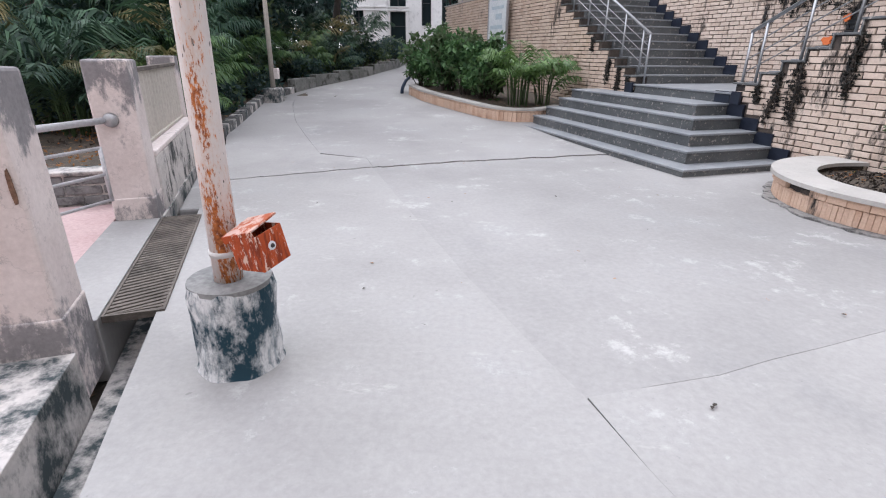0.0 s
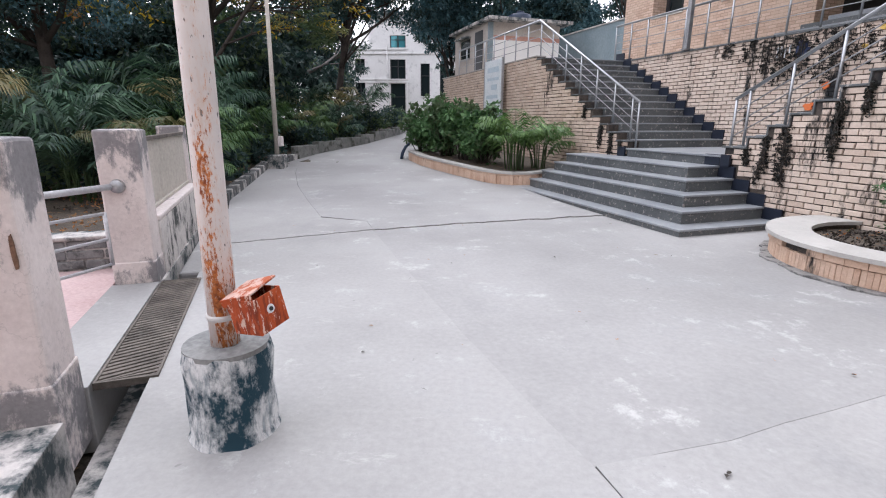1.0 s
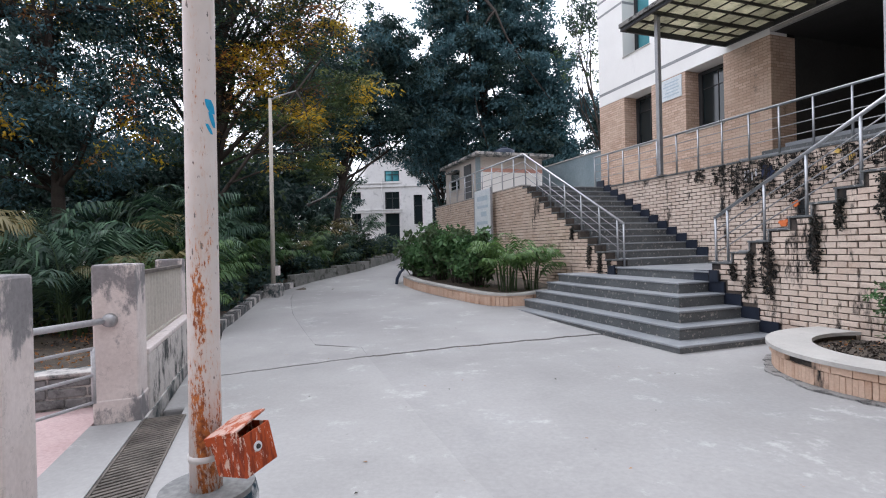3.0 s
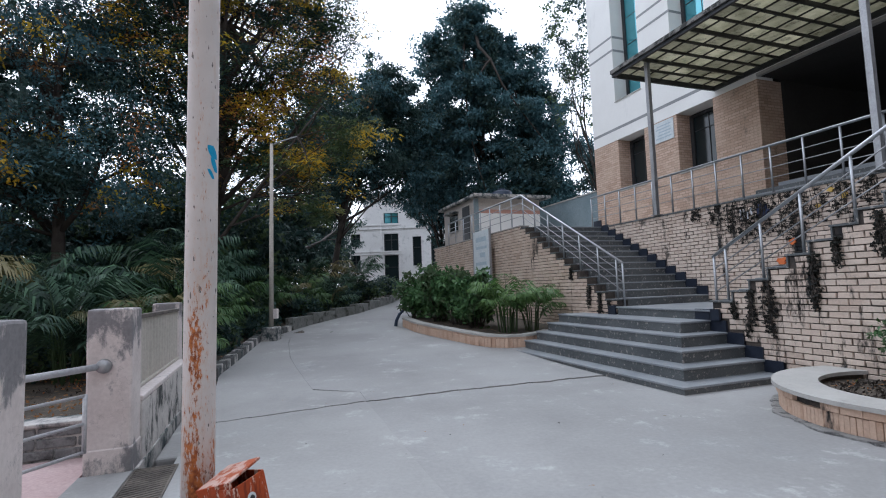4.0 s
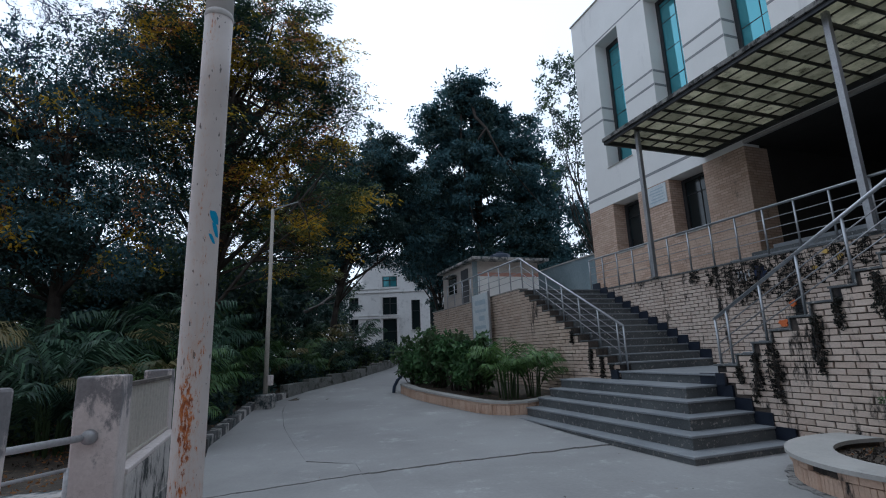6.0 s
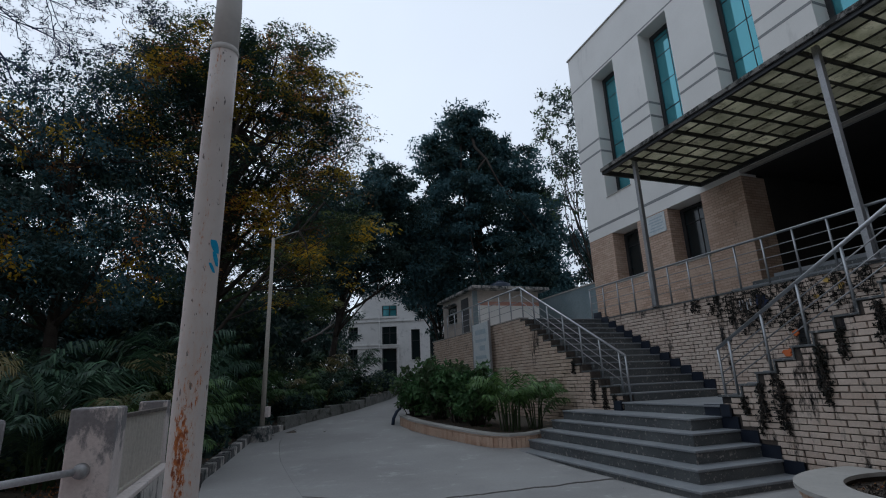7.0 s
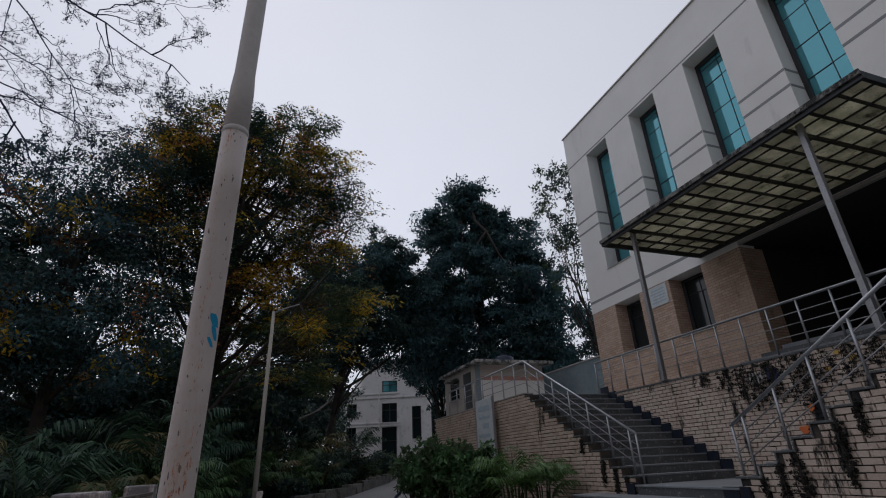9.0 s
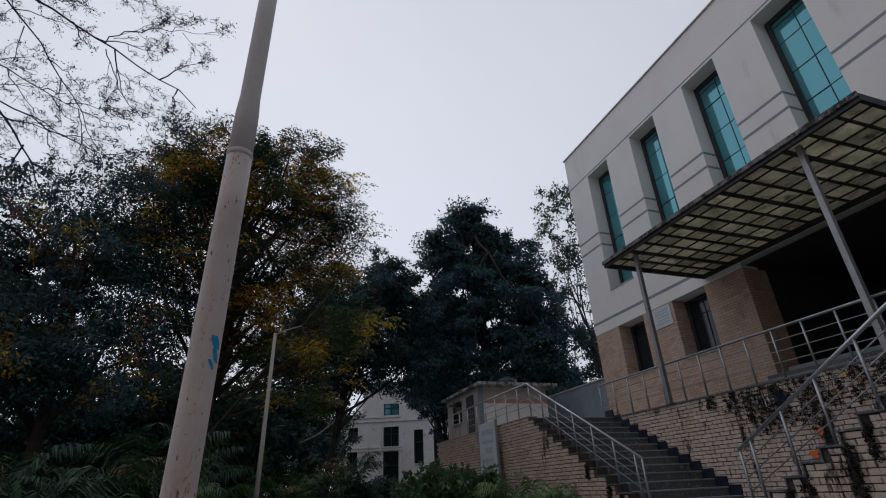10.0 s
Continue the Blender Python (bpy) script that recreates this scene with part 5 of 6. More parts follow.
def build_kerb():
    k = thing("kerb", "painted kerb stones in grey and white along the road", "kerb", kind="structure")
    ys = np.arange(8.6, 14.6, 0.27)
    for i, (y0, y1) in enumerate(zip(ys, ys[1:])):
        x0, x1 = road_left(y0), road_left(y1)
        g = math.degrees(math.atan2(-(x1 - x0), y1 - y0))
        part("kerb_stone", box(-0.2, 0.0, 0.0, math.hypot(x1 - x0, y1 - y0) - 0.02, -0.1, 0.17, 0.015, m=pose(x0, y0, ground_z(y0), 0, 0, g)), M_PLASTER_DARK if i % 2 else M_KERB_BLACK, k)
    w = thing("wall_roadside", "low mossy roadside wall in front of the palms", "wall", kind="structure")
    ys = np.arange(14.6, 30, 1.3)
    for y0, y1 in zip(ys, ys[1:]):
        x0, x1 = road_left(y0), road_left(y1)
        g = math.degrees(math.atan2(-(x1 - x0), y1 - y0))
        part("wall_block", box(-0.25, 0.0, 0.0, math.hypot(x1 - x0, y1 - y0) - 0.02, -0.15, 0.36, 0.02, m=pose(x0, y0, ground_z(y0), 0, 0, g)), M_KERB_MOSS, w)


build_kerb()


def build_notice_board():
    b = thing("notice_board", "tall faded notice board before the brick wall", "notice board", MF @ pose(1.62, 9.55, 0))
    part("panel", box(-0.02, 0.02, -0.66, 0.66, 1.55, 3.2, 0.006), M_SIGN, b)
    for y in (-0.64, 0.64):
        part("upright", box(-0.03, 0.03, y - 0.03, y + 0.03, 0.0, 3.22, 0.004), M_STEEL_DULL, b)
    for k, (z0, z1, w) in enumerate(((2.85, 3.0, 0.4), (2.62, 2.7, 0.5), (2.35, 2.5, 0.3), (2.1, 2.2, 0.45), (1.75, 1.95, 0.25))):
        part("print", box(-0.026, -0.02, -w + 0.08 * (k % 2), w - 0.1 * (k % 3), z0, z1), M_SIGN_INK, b)


build_notice_board()


def splash(label, a, z, wide, high, material, group, seed):
    """A ragged patch of paint, 3 cm thick with the mortar it bridges, on the terrace wall."""
    rnd = random.Random(seed)
    ob = thing("paint_mark", label, "paint mark", MF @ pose(4.163, a, z), group)
    bm = bmesh.new()
    n = 18
    f = bm.faces.new([bm.verts.new((0.0, wide * math.cos(g * math.tau / n) * rnd.uniform(0.55, 1.2), high * math.sin(g * math.tau / n) * rnd.uniform(0.5, 1.2))) for g in range(n)])
    for v in bmesh.ops.extrude_face_region(bm, geom=[f])["geom"]:
        if isinstance(v, bmesh.types.BMVert):
            v.co.x += 0.03
    part("splash", bm, material, ob)


def build_wall_marks():
    for a, z, w, h in ((1.44, 2.05, 0.075, 0.058), (1.67, 1.71, 0.09, 0.07)):
        splash("splash of orange paint on the mouldy bricks", a, z, w, h, M_ORANGE, "orange paint marks", int(z * 100))
    for a, z, w, h in ((0.52, 2.74, 0.05, 0.07), (0.72, 2.86, 0.06, 0.04), (0.95, 2.62, 0.05, 0.035)):
        splash("faded yellow paint daub on the bricks", a, z, w, h, M_YELLOW, "yellow paint daubs", int(z * 100))
    splash("dark navy paint smear on the bricks", 1.98, 2.70, 0.17, 0.15, M_NAVY, "", 31)
    w = thing("painted_writing", "small white hand-painted writing on the bricks", "writing", MF @ pose(4.155, 2.3, 2.69))
    for a, z0, z1 in ((0.12, -0.10, 0.09), (0.05, -0.06, 0.10), (-0.03, -0.11, 0.05), (-0.11, -0.04, 0.10)):
        part("stroke", box(0.0, 0.03, a - 0.013, a + 0.013, z0, z1, 0.004), M_CHALK, w)


build_wall_marks()


def build_bent_pipe():
    y = 14.75
    p = thing("bent_pipe", "bent black rubber pipe standing at the planter end", "pipe", pose(-1.32, y, ground_z(y)))
    part("hose", tube([(-0.08, 0, -0.05), (-0.05, 0, 0.16), (0.04, 0, 0.34), (0.16, 0, 0.45)], [0.05, 0.05, 0.045, 0.035], 10), M_TANK, p, smooth=True)


build_bent_pipe()


# ---------------------------------------------------------------- plants
def leaf_cloud(name, centres, spread, count, length, width, materials, weights, seed, droop=0.35, sub=6, feather=False):
    """Many small pointed leaves round given centres, as one mesh; each clump takes one of the materials. feather: leaflets in two rows along level, drooping ribs."""
    r = np.random.RandomState(seed)
    centres, spread = np.asarray(centres, float), np.asarray(spread, float)
    # each clump is a handful of sprays, so that sky shows between them
    sprays = np.repeat(np.arange(len(centres)), sub)
    so = r.normal(0, 1, (len(sprays), 3))
    so *= (r.rand(len(sprays), 1) ** 0.4) * spread[sprays][:, None] * np.array([0.62, 0.62, 0.45]) / np.maximum(np.linalg.norm(so, axis=1, keepdims=True) / 1.6, 1e-6)
    heads = centres[sprays] + so
    flat = r.normal(0, 1, (len(sprays), 3)) * np.array([1, 1, 0.35])
    flat /= np.linalg.norm(flat, axis=1, keepdims=True)
    which = r.randint(0, len(sprays), count)
    reach = spread[sprays][which][:, None]
    off = r.normal(0, 0.17, (count, 3)) * reach * np.array([1, 1, 0.6]) + flat[which] * r.uniform(-0.55, 0.55, (count, 1)) * reach
    pos = heads[which] + off
    d = off * 0.8 / np.maximum(reach, 1e-6) + r.normal(0, 0.6, (count, 3)) - np.array([0, 0, droop])
    if feather:
        rib = flat * np.array([1, 1, 0.45])
        rib /= np.linalg.norm(rib, axis=1, keepdims=True)
        across = np.cross(rib, np.array([0, 0, 1.0]))
        across /= np.maximum(np.linalg.norm(across, axis=1, keepdims=True), 1e-6)
        u = r.uniform(-1, 1, (count, 1))
        lane = r.randint(-1, 2, (count, 1)) * 0.26
        pos = heads[which] + rib[which] * u * reach * 0.75 + across[which] * lane * reach + r.normal(0, 0.035, (count, 3)) * reach
        pos[:, 2:] -= (u ** 2 + 0.5 * np.abs(lane)) * reach * 0.22
        d = across[which] * r.choice([-1.0, 1.0], (count, 1)) + rib[which] * 0.55 + r.normal(0, 0.22, (count, 3)) - np.array([0, 0, droop])
    d /= np.linalg.norm(d, axis=1, keepdims=True)
    side = np.cross(d, r.normal(0, 1, (count, 3)) * (0.35 if feather else 1.0) + np.array([0, 0, 1.0 if feather else 0.0]))
    side /= np.maximum(np.linalg.norm(side, axis=1, keepdims=True), 1e-6)
    ln = length * r.uniform(0.6, 1.3, (count, 1))
    wd = width * r.uniform(0.7, 1.25, (count, 1))
    fold = np.cross(side, d) * wd * 0.25
    v = np.stack([pos, pos + d * ln * 0.45 + side * wd / 2 + fold, pos + d * ln, pos + d * ln * 0.45 - side * wd / 2 + fold], 1).reshape(-1, 3)
    f = np.arange(count * 4).reshape(-1, 4)
    # colours gather in patches of the crown
    field = np.array([noise.noise(Vector(q) * 0.75 + Vector((seed, 0, 0))) for q in heads]) + r.normal(0, 0.12, len(heads))
    rank = np.argsort(np.argsort(field)) / max(1, len(heads))
    pick = np.searchsorted(np.cumsum(np.array(weights) / sum(weights))[:-1], rank)
    slots = np.where(r.rand(count) < 0.85, pick[which], 0)
    return fast_mesh(name, v, f, materials, slots)


def clump_centres(blobs, n, seed, shell=0.55):
    """Clump centres in the outer part of several ellipsoids (x, y, z, rx, ry, rz)."""
    r = np.random.RandomState(seed)
    vol = np.array([b[3] * b[4] * b[5] for b in blobs]) ** 0.8
    pick = r.choice(len(blobs), n, p=vol / vol.sum())
    out = []
    for i in pick:
        b = blobs[i]
        d = r.normal(0, 1, 3)
        d /= np.linalg.norm(d)
        k = shell + (1 - shell) * r.rand() ** 0.7
        k *= min(1.08, 1 + 0.1 * r.normal())
        out.append([b[0] + d[0] * b[3] * k, b[1] + d[1] * b[4] * k, b[2] + d[2] * b[5] * k])
    return np.array(out)


def branch_path(p, q, bend, rnd, n=6):
    p, q = Vector(p), Vector(q)
    off = Vector((rnd.uniform(-1, 1), rnd.uniform(-1, 1), rnd.uniform(-0.3, 0.6))) * bend
    return [p.lerp(q, i / n) + off * math.sin(math.pi * i / n) + Vector((rnd.uniform(-1, 1), rnd.uniform(-1, 1), rnd.uniform(-1, 1))) * bend * 0.12 for i in range(n + 1)]


def tree(label, base, trunk_top, trunk_r, blobs, clumps, spread, leaves, length, width, materials, weights, seed, category="tree", droop=0.35, shell=0.5, limbs=26, feather=False, sub=6):
    """A tree: tapered bending trunk, limbs to the crown's clumps, twigs, and a crown of single leaves."""
    rnd = random.Random(seed)
    t = thing("tree", label, category, Matrix.Translation(base))
    cen = clump_centres(blobs, clumps, seed, shell) - np.array(base)
    top = Vector(trunk_top) - Vector(base)
    path = branch_path((0, 0, -0.2), top, trunk_r * 2.2, rnd, 8)
    bm = tube(path, [trunk_r * (1.25 if i == 0 else 1 - 0.75 * i / 8) for i in range(9)], 12)
    part("trunk", bm, M_BARK, t, smooth=True)
    for i in range(limbs):
        bm = bmesh.new()
        c = Vector(cen[rnd.randrange(len(cen))])
        s = path[rnd.randint(3, 8)]
        lp = branch_path(s, c, (c - s).length * 0.13, rnd, 6)
        r0 = trunk_r * rnd.uniform(0.22, 0.42)
        tube(lp, [r0 * (1 - 0.85 * k / 6) for k in range(7)], 6, bm)
        for _ in range(3):
            m = lp[rnd.randint(2, 5)]
            e = Vector(cen[min(range(0, len(cen), 3), key=lambda q: (Vector(cen[q]) - m).length + rnd.uniform(0, 2))])
            tube(branch_path(m, e, (e - m).length * 0.15, rnd, 4), [r0 * 0.35 * (1 - 0.8 * k / 4) for k in range(5)], 5, bm)
        part("limb", bm, M_BARK, t, smooth=True)
    part("crown", leaf_cloud("crown", cen, np.random.RandomState(seed).uniform(spread * 0.6, spread * 1.3, len(cen)), leaves, length, width, materials, weights, seed, droop, sub, feather), None, t)
    return t


GREENS_B = [M_LEAF_DARK, M_LEAF_MID, M_LEAF_RUSSET, M_LEAF_GOLD]
GREENS_A = [M_LEAF_DARK, M_LEAF_BLUE, M_LEAF_RUSSET, M_LEAF_GOLD]
tree("large broad tree with dark green foliage turning russet in places", (-10.3, 13.4, 0.1), (-10.6, 13.6, 8.0), 0.21,
     [(-12.6, 13.6, 8.0, 3.8, 3.4, 3.6), (-16.5, 12.5, 7.6, 4.4, 3.6, 4.0), (-11.0, 13.0, 5.0, 3.6, 3.0, 2.2), (-15.5, 13.5, 4.6, 4.0, 3.0, 2.4), (-10.2, 14.4, 9.4, 2.4, 2.4, 2.6), (-9.2, 14.6, 6.6, 1.8, 1.8, 2.6)], 1000, 0.62, 138000, 0.14, 0.06, GREENS_A, (0.40, 0.49, 0.05, 0.06), 11, shell=0.12, limbs=54)
tree("tall tree with golden and russet leaves among the green", (-7.4, 15.6, 0.3), (-6.9, 16.0, 10.5), 0.24,
     [(-6.9, 16.5, 12.0, 3.3, 3.0, 3.2), (-8.5, 15.9, 12.2, 2.2, 2.4, 2.7), (-6.3, 16.6, 13.5, 2.3, 2.2, 1.7), (-4.9, 17.0, 11.6, 2.0, 2.4, 3.2), (-8.7, 15.5, 10.4, 2.4, 2.4, 3.2), (-5.4, 16.8, 8.0, 2.6, 2.4, 2.4), (-7.6, 16.0, 7.4, 3.0, 2.6, 2.4), (-5.6, 16.4, 5.6, 2.6, 2.2, 1.4), (-3.9, 17.0, 11.0, 1.5, 1.6, 1.6), (-4.1, 17.0, 9.0, 1.6, 1.6, 1.2),
      (-8.7, 16.2, 13.2, 2.0, 2.0, 1.9), (-10.0, 15.8, 12.2, 1.7, 1.9, 2.1)], 820, 0.62, 135000, 0.13, 0.05, GREENS_B, (0.34, 0.39, 0.11, 0.16), 12, shell=0.2, limbs=64, feather=True, sub=6)
tree("slender young tree with pale yellow-green drooping leaves", (-8.6, 14.3, 0.2), (-3.4, 14.3, 6.9), 0.085,
     [(-3.7, 14.8, 3.9, 1.3, 1.2, 0.6), (-4.6, 15.0, 5.2, 1.2, 1.2, 0.8), (-2.9, 15.6, 6.5, 1.1, 1.2, 0.7), (-3.6, 15.4, 5.2, 0.9, 1.0, 0.5)], 46, 0.5, 5200, 0.17, 0.05, [M_LEAF_MID, M_LEAF_PALE, M_LEAF_GOLD], (0.42, 0.36, 0.22), 18, droop=0.5, shell=0.2, limbs=14, feather=True)
tree("slender dark tree beyond the roadside palms", (-5.5, 24.6, 0.8), (-4.0, 25.2, 9.0), 0.2,
     [(-2.7, 26.0, 11.6, 1.9, 2.2, 2.5), (-4.4, 25.0, 10.0, 2.4, 2.4, 3.2), (-6.6, 24.8, 8.6, 2.8, 2.6, 3.4), (-1.4, 27.0, 9.4, 1.6, 2.0, 2.6), (-3.6, 26.0, 7.4, 3.2, 2.0, 1.6)], 300, 0.75, 76000, 0.2, 0.085, [M_LEAF_DARK, M_LEAF_BLUE], (0.5, 0.5), 13, shell=0.25)
tree("tall dark conical tree behind the hut", (2.6, 29.0, 1.2), (2.3, 29.0, 17.5), 0.36,
     [(2.2, 29, 16.9, 1.3, 1.5, 1.5), (3.1, 29, 16.1, 1.3, 1.6, 1.4), (1.3, 29, 15, 2.3, 2.4, 1.9), (4.2, 29.3, 14.6, 2.1, 2.2, 2.0), (5.9, 29.5, 11.8, 2.3, 2.6, 2.6), (1.0, 28.8, 11.8, 3.0, 3.0, 2.8), (3.6, 29, 10.8, 4.0, 3.0, 3.4),
      (7.2, 29.5, 8.2, 2.8, 3.0, 3.4), (-0.4, 28.6, 8.4, 2.2, 2.4, 2.8), (4.2, 29, 6.6, 4.4, 3.0, 2.8), (5.5, 29.3, 14.2, 1.5, 1.8, 1.5), (0.7, 29, 16.2, 1.2, 1.6, 1.3), (2.2, 29, 17.6, 0.8, 0.9, 0.9)], 500, 0.8, 135000, 0.25, 0.105, [M_LEAF_BLUE, M_LEAF_DARK], (0.6, 0.4), 24, shell=0.35, limbs=18)
tree("sparse thin-leaved tree behind the office corner", (7.4, 22.6, 2.9), (6.8, 22.6, 9.0), 0.09,
     [(6.5, 22.2, 13.4, 1.2, 1.4, 2.8), (6.4, 22.2, 10.4, 0.9, 1.2, 2.2)], 56, 0.5, 3600, 0.17, 0.08, [M_LEAF_DARK, M_LEAF_MID], (0.5, 0.5), 15, limbs=14)
tree("dark leafy tree overhanging the far doorway", (0.2, 34.0, 1.4), (0.2, 34.0, 7.0), 0.2,
     [(-0.9, 34, 7.6, 1.6, 2.0, 2.2), (0.8, 34, 7.6, 2.4, 1.4, 3.4), (0.5, 34, 11, 2.6, 2.4, 3.0)], 120, 0.7, 26000, 0.24, 0.1, [M_LEAF_BLUE, M_LEAF_DARK], (0.5, 0.5), 16, shell=0.3)
tree("dark broad trees massed behind the garden", (-17.5, 20.0, 0.6), (-17.5, 20.0, 4.0), 0.25,
     [(-19, 20, 4.6, 6.0, 3.0, 4.0), (-11, 21, 4.4, 5.0, 3.0, 3.6), (-25, 18, 6, 5, 4, 5), (-15, 19, 2.6, 9.0, 2.5, 2.4)], 420, 1.0, 110000, 0.27, 0.12, [M_LEAF_DARK, M_LEAF_MID], (0.7, 0.3), 17, shell=0.2)
tree("dark low trees behind the roadside palms", (-7.5, 22.0, 0.7), (-7.5, 22.0, 4.0), 0.2,
     [(-7.5, 22, 3.6, 3.0, 2.2, 2.6), (-10, 19.5, 3.4, 3.0, 2.2, 2.6), (-11.5, 36, 5.5, 3.2, 3.0, 4.0), (-7.6, 31, 3.6, 2.0, 2.0, 1.8), (-8.6, 38, 6.6, 2.0, 2.0, 3.4), (-8.5, 18.5, 2.4, 3.4, 1.6, 2.2)], 230, 0.85, 56000, 0.26, 0.12, [M_LEAF_DARK, M_LEAF_MID], (0.8, 0.2), 18, shell=0.2)


def bare_tree():
    """A nearly leafless tree whose curved limbs and twigs reach over the garden from the side."""
    rnd = random.Random(23)
    t = thing("bare_tree", "nearly leafless tree with thin drooping twigs", "tree", pose(-8.4, 3.9, 0))
    part("trunk", tube(branch_path((0, 0, -0.2), (1.3, 0.5, 9.0), 0.3, rnd, 8), [0.16 * (1 - 0.6 * k / 8) for k in range(9)], 12), M_TWIG, t, smooth=True)
    tips = []

    def bow(p, q, r, n=9):
        """A limb's line from p by way of q to r, with small kinks."""
        p, q, r = Vector(p), Vector(q), Vector(r)
        return [p * (1 - u) ** 2 + q * 2 * u * (1 - u) + r * u * u + Vector((rnd.uniform(-1, 1), rnd.uniform(-1, 1), rnd.uniform(-1, 1))) * 0.03 for u in (k / n for k in range(n + 1))]

    def grow(bm, pts, r, depth):
        n = len(pts) - 1
        tube(pts, [max(0.0028, r * (1 - 0.72 * k / n)) for k in range(n + 1)], 5, bm, cap=False)
        ln = sum((b - a).length for a, b in zip(pts, pts[1:]))
        if depth >= 1:
            tips.extend(pts[-(2 if depth == 1 else 5):])
        if depth >= 3:
            return
        turn = rnd.choice((-1, 1))
        for k in range((8, 5, 4)[depth]):
            i = min(n - 1, 2 + int((n - 2) * (k + rnd.random()) / (8, 5, 4)[depth]))
            d = (pts[i + 1] - pts[i]).normalized()
            turn = -turn
            g = turn * rnd.uniform(0.4, 0.9)
            e = Vector((d.x * math.cos(g) - d.z * math.sin(g), d.y + rnd.uniform(-0.4, 0.4), d.x * math.sin(g) + d.z * math.cos(g))).normalized()
            size = min(ln, 2.6) * rnd.uniform(0.26, 0.5) * (1 - 0.35 * i / n)
            mid = pts[i] + e * size * 0.55
            end = mid + (e * 0.5 + d * 0.5 + Vector((0.1, 0, rnd.uniform(-0.5, 0.25)))).normalized() * size * 0.5
            grow(bm, bow(pts[i], mid, end, 6), r * 0.5, depth + 1)

    for p, q, e, r in (((1.2, 0.6, 9.1), (3.0, 1.5, 8.2), (5.05, 1.6, 6.55), 0.024), ((1.2, 0.5, 7.6), (2.4, 1.6, 6.7), (3.15, 1.7, 5.2), 0.026), ((1.1, 0.5, 7.7), (2.3, 1.6, 7.2), (3.5, 1.7, 6.5), 0.016),
                       ((1.3, 0.6, 9.3), (2.8, 1.5, 7.6), (3.65, 1.7, 6.0), 0.017), ((3.5, 1.5, 7.72), (3.8, 1.6, 6.7), (4.65, 1.6, 6.05), 0.009), ((1.5, 0.9, 7.0), (2.9, 1.6, 6.3), (4.1, 1.7, 5.65), 0.016),
                       ((3.5, 1.45, 7.75), (3.8, 1.6, 8.4), (5.1, 1.6, 8.0), 0.01), ((1.2, 0.5, 8.9), (2.6, 1.2, 9.3), (4.5, 1.5, 8.7), 0.02)):
        bm = bmesh.new()
        grow(bm, bow(p, q, e, 12), r, 0)
        part("limb", bm, M_TWIG, t, smooth=True)
    part("foliage", leaf_cloud("foliage", [tuple(q) for q in tips], np.full(len(tips), 0.09), 2500, 0.028, 0.02, [M_LEAF_DARK], (1,), 22, 0.35, 1), None, t)


bare_tree()


def palm(label, m, fronds, length, seed, group, cane=1.0, leaf=M_PALM):
    """A clump of canes with arching feather fronds; each frond is a part, each leaflet a narrow folded blade."""
    t = thing("areca_palm", label, "palm", m, group)
    rnd = random.Random(seed)
    for i in range(fronds):
        verts, faces, slots = [], [], []
        az = i * 2.399 + rnd.uniform(-0.4, 0.4)
        ln = length * rnd.uniform(0.75, 1.15)
        lift = rnd.uniform(0.85, 1.5)
        out = Vector((math.cos(az), math.sin(az), 0))
        foot = out * rnd.uniform(0.02, 0.2) * length
        base = foot + out * rnd.uniform(0.0, 0.12) + Vector((0, 0, rnd.uniform(0.15, 0.8) * length * cane))
        dry = 1 if rnd.random() < 0.13 else 0
        pts, p, ang, n = [], base.copy(), lift, 14
        for k in range(n + 1):
            pts.append(p.copy())
            ang -= (2.5 / n) * (0.2 + 1.15 * (k / n) ** 1.4)
            p = p + (out * math.cos(ang) + Vector((0, 0, math.sin(ang)))) * ln / n
        # cane and rib: a three-sided rod
        rod = [Vector((foot.x, foot.y, -0.1))] + pts[::2]
        for k, q in enumerate(rod):
            r = 0.02 if k < 2 else 0.011 * (1 - 0.1 * k)
            verts += [q + Vector((r * math.cos(g), r * math.sin(g), 0)) for g in (0, 2.1, 4.2)]
        for k in range(len(rod) - 1):
            for j in range(3):
                faces.append((3 * k + j, 3 * k + (j + 1) % 3, 3 * k + 3 + (j + 1) % 3, 3 * k + 3 + j))
                slots.append(2)
        side = out.cross(Vector((0, 0, 1)))
        for k in range(3, 2 * n - 1):
            q = pts[k // 2].lerp(pts[min(k // 2 + 1, n)], 0.5 * (k % 2))
            d0 = (pts[min(k // 2 + 1, n)] - pts[k // 2]).normalized()
            s = k / (2 * n)
            ll = ln * 0.45 * math.sin(math.pi * min(1, 0.2 + s * 0.76)) * rnd.uniform(0.85, 1.1)
            for sg in (1, -1):
                d = (d0 * 0.6 + side * sg * 0.8 + Vector((0, 0, 0.35 - 0.7 * s + rnd.uniform(-0.3, 0.12)))).normalized()
                w = 0.022 * (length / 1.2) ** 0.5
                b = len(verts)
                up = d.cross(side).normalized() * w * 0.4 + d0 * w
                tipd = (d - Vector((0, 0, rnd.uniform(0.6, 1.3)))).normalized()
                verts += [q, q + d * ll * 0.5 + up, q + d * ll * 0.45 + tipd * ll * 0.55, q + d * ll * 0.5 - up]
                faces.append((b, b + 1, b + 2, b + 3))
                slots.append(dry)
        part("frond", fast_mesh("frond", [tuple(v) for v in verts], faces, [leaf, M_PALM_DRY, M_LEAF_MID], slots), None, t)
    return t


